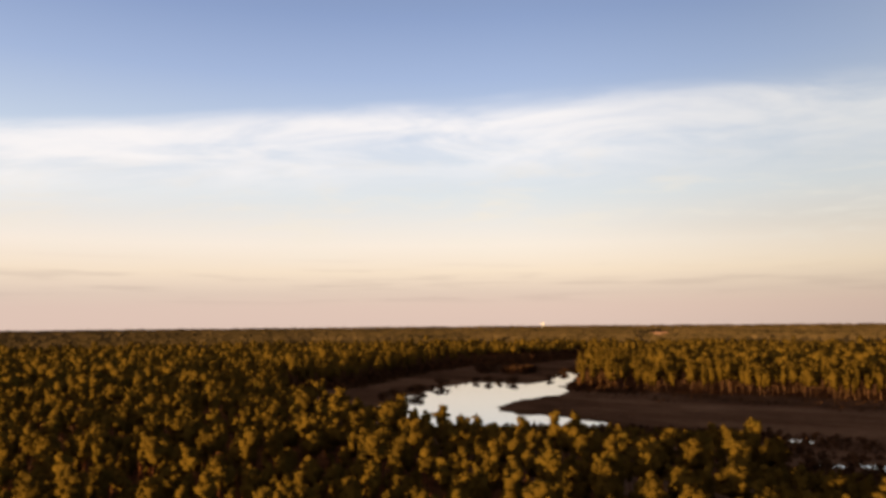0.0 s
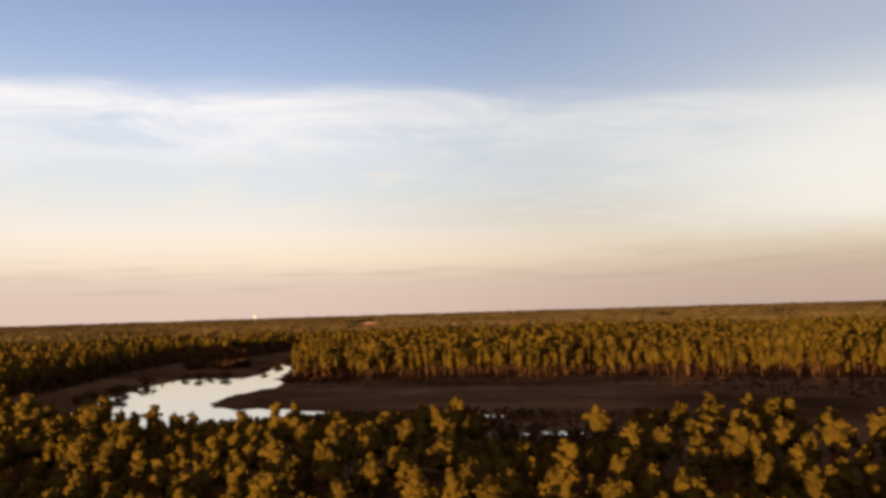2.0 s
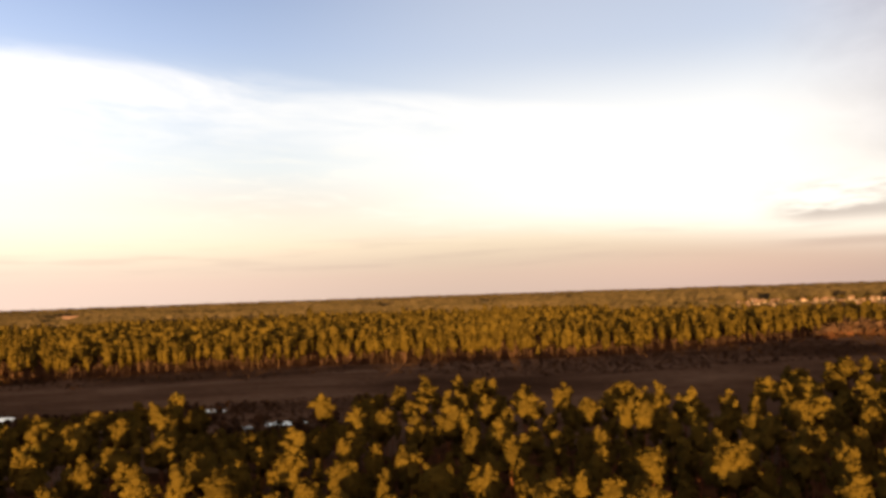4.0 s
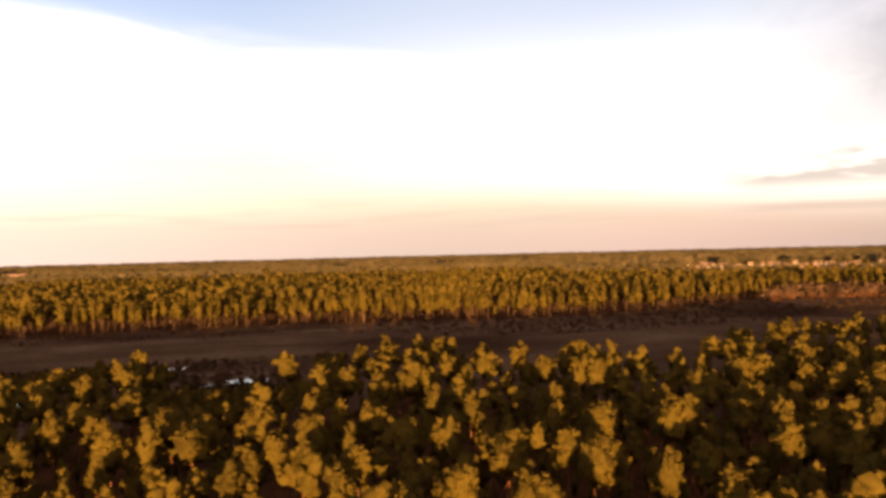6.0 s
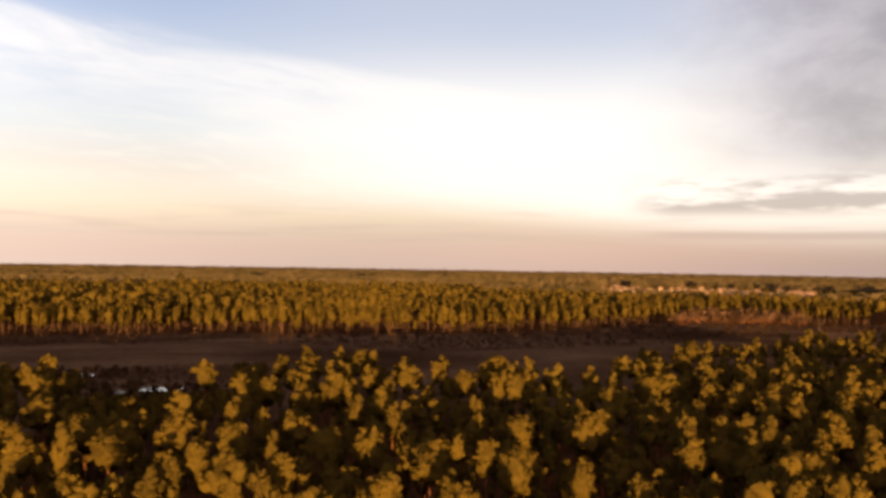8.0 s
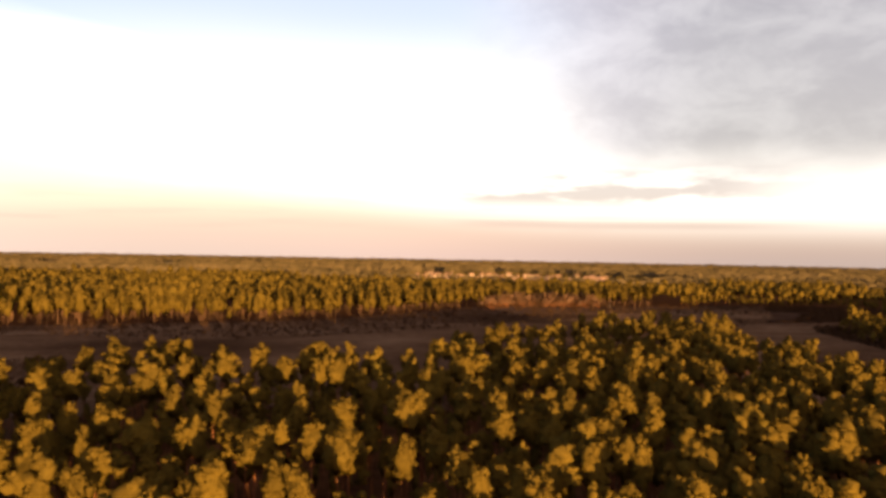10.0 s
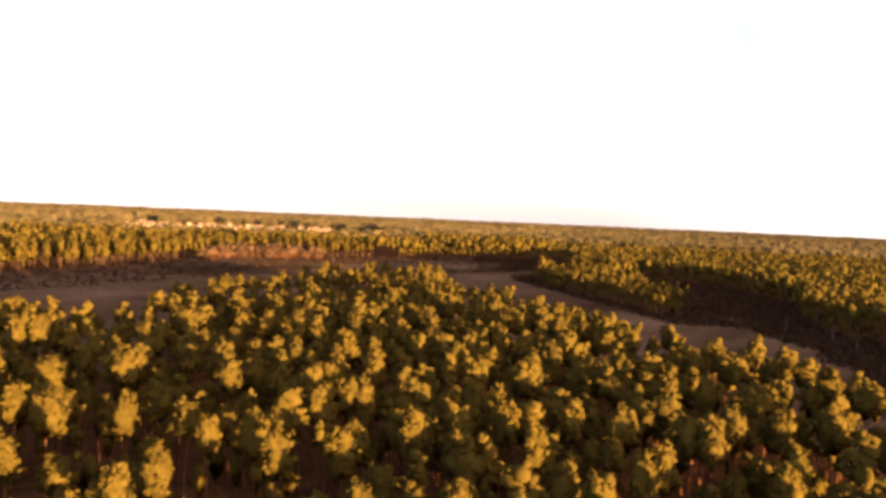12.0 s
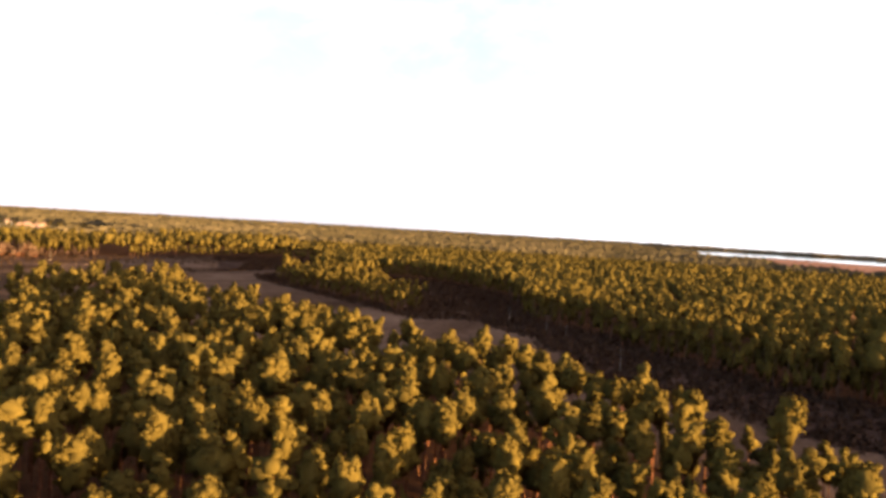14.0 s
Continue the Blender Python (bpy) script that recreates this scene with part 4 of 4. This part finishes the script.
def bush(seed, tall):
    v, f, way, w, _ = bush_shape(seed, 9, 24, 0.11)
    ob = tagged(new("bush"), "dark round bush standing at the lake's edge", "bush", group="bushes by the water")
    stems, leaves = f[w == 1], f[w == 0]
    for name, faces, m in (("stem", stems, bark), ("crown", leaves, shrub_brown)):
        used, fresh = np.unique(faces, return_inverse=True)
        part(name, mesh_of(name, v[used] * tall, fresh.reshape(-1, 3), [m], normals=way[used]), ob)
    return ob


def build_bushes():
    """Bushes that stand out along the lake: the clump on the far bank and single ones on the shores."""
    r = random.Random(61)
    first = [bush(900 + i, 1.0) for i in range(4)]
    places = [(-402 + r.uniform(-26, 26), 452 + r.uniform(-16, 16), r.uniform(1.5, 3.2)) for _ in range(22)]
    shore = rounded(LAKE, 3)
    for i in range(0, len(shore), 1):
        x, y = shore[i]
        if r.random() < 0.5 and math.hypot(x, y) > 480 or x < -300 and y < 345:
            out = Vector((x + 290, y - 330)).normalized() * r.uniform(2, 9)
            places.append((x + out.x, y + out.y, r.uniform(1.0, 2.4)))
    for i, (x, y, h) in enumerate(places):
        m = pose(x, y, 0.35, 0, 0, r.uniform(0, 360)) @ Matrix.Diagonal((h * 1.2, h * 1.2, h, 1))
        if i < 4:
            first[i].matrix_basis = m
        else:
            copy_thing(first[i % 4], m)


build_bushes()


def dead_tree(seed, tall):
    """A bleached standing stem with broken limbs."""
    r = np.random.default_rng(seed)
    tree = tagged(new("dead_tree"), "bleached dead tree standing in the marsh", "tree", group="dead trees in the marsh")
    bend = r.normal(size=2) * 0.25
    pts = [(0, 0, 0), (bend[0] * 0.3, bend[1] * 0.3, tall * 0.4), (bend[0], bend[1], tall)]
    part("trunk", mesh_of("trunk", *tube(pts, [0.16, 0.12, 0.05], 7)[:2], [dead_wood]), tree, "pale bare stem")
    for i in range(4):
        z, a = tall * r.uniform(0.5, 0.92), r.uniform(0, 6.3)
        root = np.array([bend[0] * z / tall, bend[1] * z / tall, z])
        tip = root + np.array([math.cos(a), math.sin(a), 0.6]) * r.uniform(0.7, 1.7)
        part("limb", mesh_of("limb", *tube([root, tip], [0.06, 0.015], 4)[:2], [dead_wood]), tree)
    return tree


for i, (x, y, h) in enumerate([(273, 96, 8.0), (209, 48, 7.5), (322, 246, 7.0), (318, 238, 6.0), (290, 120, 7.0), (262, 84, 5.5), (304, 470, 9.0), (-92, 196, 8.0)]):
    dead_tree(40 + i, h).location = (x, y, 0.3)

# one taller pine alone on the open ground's rim
lone = pine_tree(77, 18.0)
lone.matrix_basis = pose(101, -3.6, 0, 0, 0, 40) @ Matrix.Diagonal((1.15, 1.15, 1.2, 1))
# the trees round the foot of the lookout
for i, (x, y, h) in enumerate([(-5.5, 2.5, 14.5), (2.5, 6.5, 15.5), (-3.0, -6.0, 13.5), (7.5, 9.5, 14.0), (-10.5, -3.0, 15.0), (-9.0, 9.0, 15.5), (-4.0, 13.0, 14.0)]):
    below = pine_tree(90 + i, 18.0)
    below.matrix_basis = pose(x, y, 0, 0, 0, 50 * i) @ Matrix.Diagonal((1, 1, h / 18, 1))
lone["label"] = "single tall pine standing clear of the wood"


# ---------------------------------------------------------------- far buildings
def box(x0, x1, y0, y1, z0, z1):
    v = np.array([(x, y, z) for z in (z0, z1) for y in (y0, y1) for x in (x0, x1)], float)
    q = [(0, 2, 3), (0, 3, 1), (4, 5, 7), (4, 7, 6), (0, 1, 5), (0, 5, 4), (2, 6, 7), (2, 7, 3), (0, 4, 6), (0, 6, 2), (1, 3, 7), (1, 7, 5)]
    return v, np.array(q)


def house(wide, deep, high, rise):
    """A house with a gabled roof whose eaves and verges stand out, a chimney, a door and windows."""
    h = tagged(new("house"), "pale two-storey house with brown gabled roof among trees", "house", group="houses of the far town")
    x, y = wide / 2, deep / 2
    v, f = box(-x, x, -y, y, 0, high)
    gable = np.array([(-x, -y, high), (-x, y, high), (-x, 0, high + rise), (x, -y, high), (x, y, high), (x, 0, high + rise)], float)
    gv, gf, _, _ = merge([(v, f, v, 0), (gable, np.array([(0, 2, 1), (3, 4, 5)]), gable, 0)])
    part("wall", mesh_of("wall", gv, gf, [wall_pale]), h)
    o = 0.5
    ridge, eave = high + rise + 0.15, high - rise * o / y + 0.15
    slabs = []
    for s in (-1, 1):
        top = np.array([(-x - o, 0, ridge), (x + o, 0, ridge), (x + o, s * (y + o), eave), (-x - o, s * (y + o), eave)], float)
        sv = np.concatenate([top, top - (0, 0, 0.25)])
        slabs.append((sv, np.array([(0, 1, 2), (0, 2, 3), (4, 6, 5), (4, 7, 6), (2, 6, 7), (2, 7, 3), (0, 3, 7), (0, 7, 4), (1, 5, 6), (1, 6, 2)]), sv, 0))
    rv, rf, _, _ = merge(slabs)
    roof = part("roof", mesh_of("roof", rv, rf, [roof_grey]), h)
    part("chimney", mesh_of("chimney", *box(x * 0.4, x * 0.4 + 0.8, 0.4, 1.2, high + rise * 0.5, high + rise + 1.1), [roof_grey]), roof)
    for row in range(2):
        for i in range(4):
            wx, wz = -x + wide * (i + 0.5) / 4, high * (0.2 + 0.48 * row)
            if row == 0 and i == 1:
                part("door", mesh_of("door", *box(wx - 0.55, wx + 0.55, -y - 0.06, -y + 0.02, 0, 2.1), [bark]), h)
                continue
            win = part("window", mesh_of("window", *box(wx - 0.6, wx + 0.6, -y - 0.05, -y + 0.02, wz, wz + 1.4), [white_metal]), h)
            part("pane", mesh_of("pane", *box(wx - 0.48, wx + 0.48, -y - 0.07, -y - 0.052, wz + 0.12, wz + 1.28), [dark_glass]), win)
    return h


def build_town():
    r = random.Random(71)
    kinds = [house(15, 10, 6.0, 3.4), house(22, 11, 6.4, 3.8), house(12, 9, 5.6, 4.0)]
    places = [(r.uniform(10.0, 39.0), r.uniform(960, 1640)) for _ in range(230)]
    places = [p for p in places if in_oval(np.array([polar(*p)]) * 1.03, TOWN_CLEARING)[0]][:104]
    places += [(-30.2, 1780), (-30.9, 1810)]
    for i, (a, d) in enumerate(places):
        x, y = polar(a, d)
        big = 1.5 if a < 0 else r.uniform(0.55, 0.85)
        m = pose(x, y, 0.5, 0, 0, -a + r.uniform(-40, 40)) @ Matrix.Scale(big, 4)
        if i < 3:
            kinds[i].matrix_basis = m
        else:
            held = kinds[i % 3].matrix_basis.copy()
            kinds[i % 3].matrix_basis = Matrix.Identity(4)
            copy_thing(kinds[i % 3], m)
            kinds[i % 3].matrix_basis = held
    # trees between the houses
    n = 1700
    g = np.random.default_rng(72)
    a, d = np.radians(g.uniform(8, 41, n)), g.uniform(980, 1630, n)
    spots = np.stack([d * np.sin(a), d * np.cos(a)], 1)
    spots = spots[in_oval(spots, TOWN_CLEARING)]
    planted("town_trees", spots, [(*ball_pine(620 + i, 17.0, True), 17.0) for i in range(5)], [wood_needles, bark],
            "scattered trees between the far houses", g.uniform(5, 11.5, len(spots)))


build_town()


def water_tower():
    t = tagged(new("water_tower"), "slim white water tower on the horizon", "tower")
    x, y = polar(-39.2, 3400)
    t.location = (x, y, 0)
    part("shaft", mesh_of("shaft", *tube([(0, 0, 0), (0, 0, 8), (0, 0, 27)], [2.4, 1.2, 1.2], 12)[:2], [white_metal]), t)
    part("tank", mesh_of("tank", *tube([(0, 0, 26), (0, 0, 29), (0, 0, 33), (0, 0, 36), (0, 0, 37)], [1.2, 4.0, 5.0, 3.6, 0.4], 16)[:2], [white_metal]), t)


water_tower()


def far_shore():
    """Uneven line of woods and low blocks beyond the river."""
    g = np.random.default_rng(81)
    a = np.radians(np.arange(70, 100, 0.07))
    d = 4620 + 120 * np.sin(a * 40)
    spots = np.stack([d * np.sin(a), d * np.cos(a)], 1)
    tall = 17 + 9 * g.random(len(a)) ** 2 + 12 * ((np.degrees(a) > 75) & (np.degrees(a) < 81.5)) * (waves(spots, 60, 82) > 0.1)
    v, f, way, w = ball_pine(640, 17.0, True)
    planted("far_shore_woods", spots, [(v * (3.2, 3.2, 1) - (0, 0, 4), f, way, w, 17.0)], [canopy_green, bark],
            "dark wooded far shore beyond the river", tall)


far_shore()
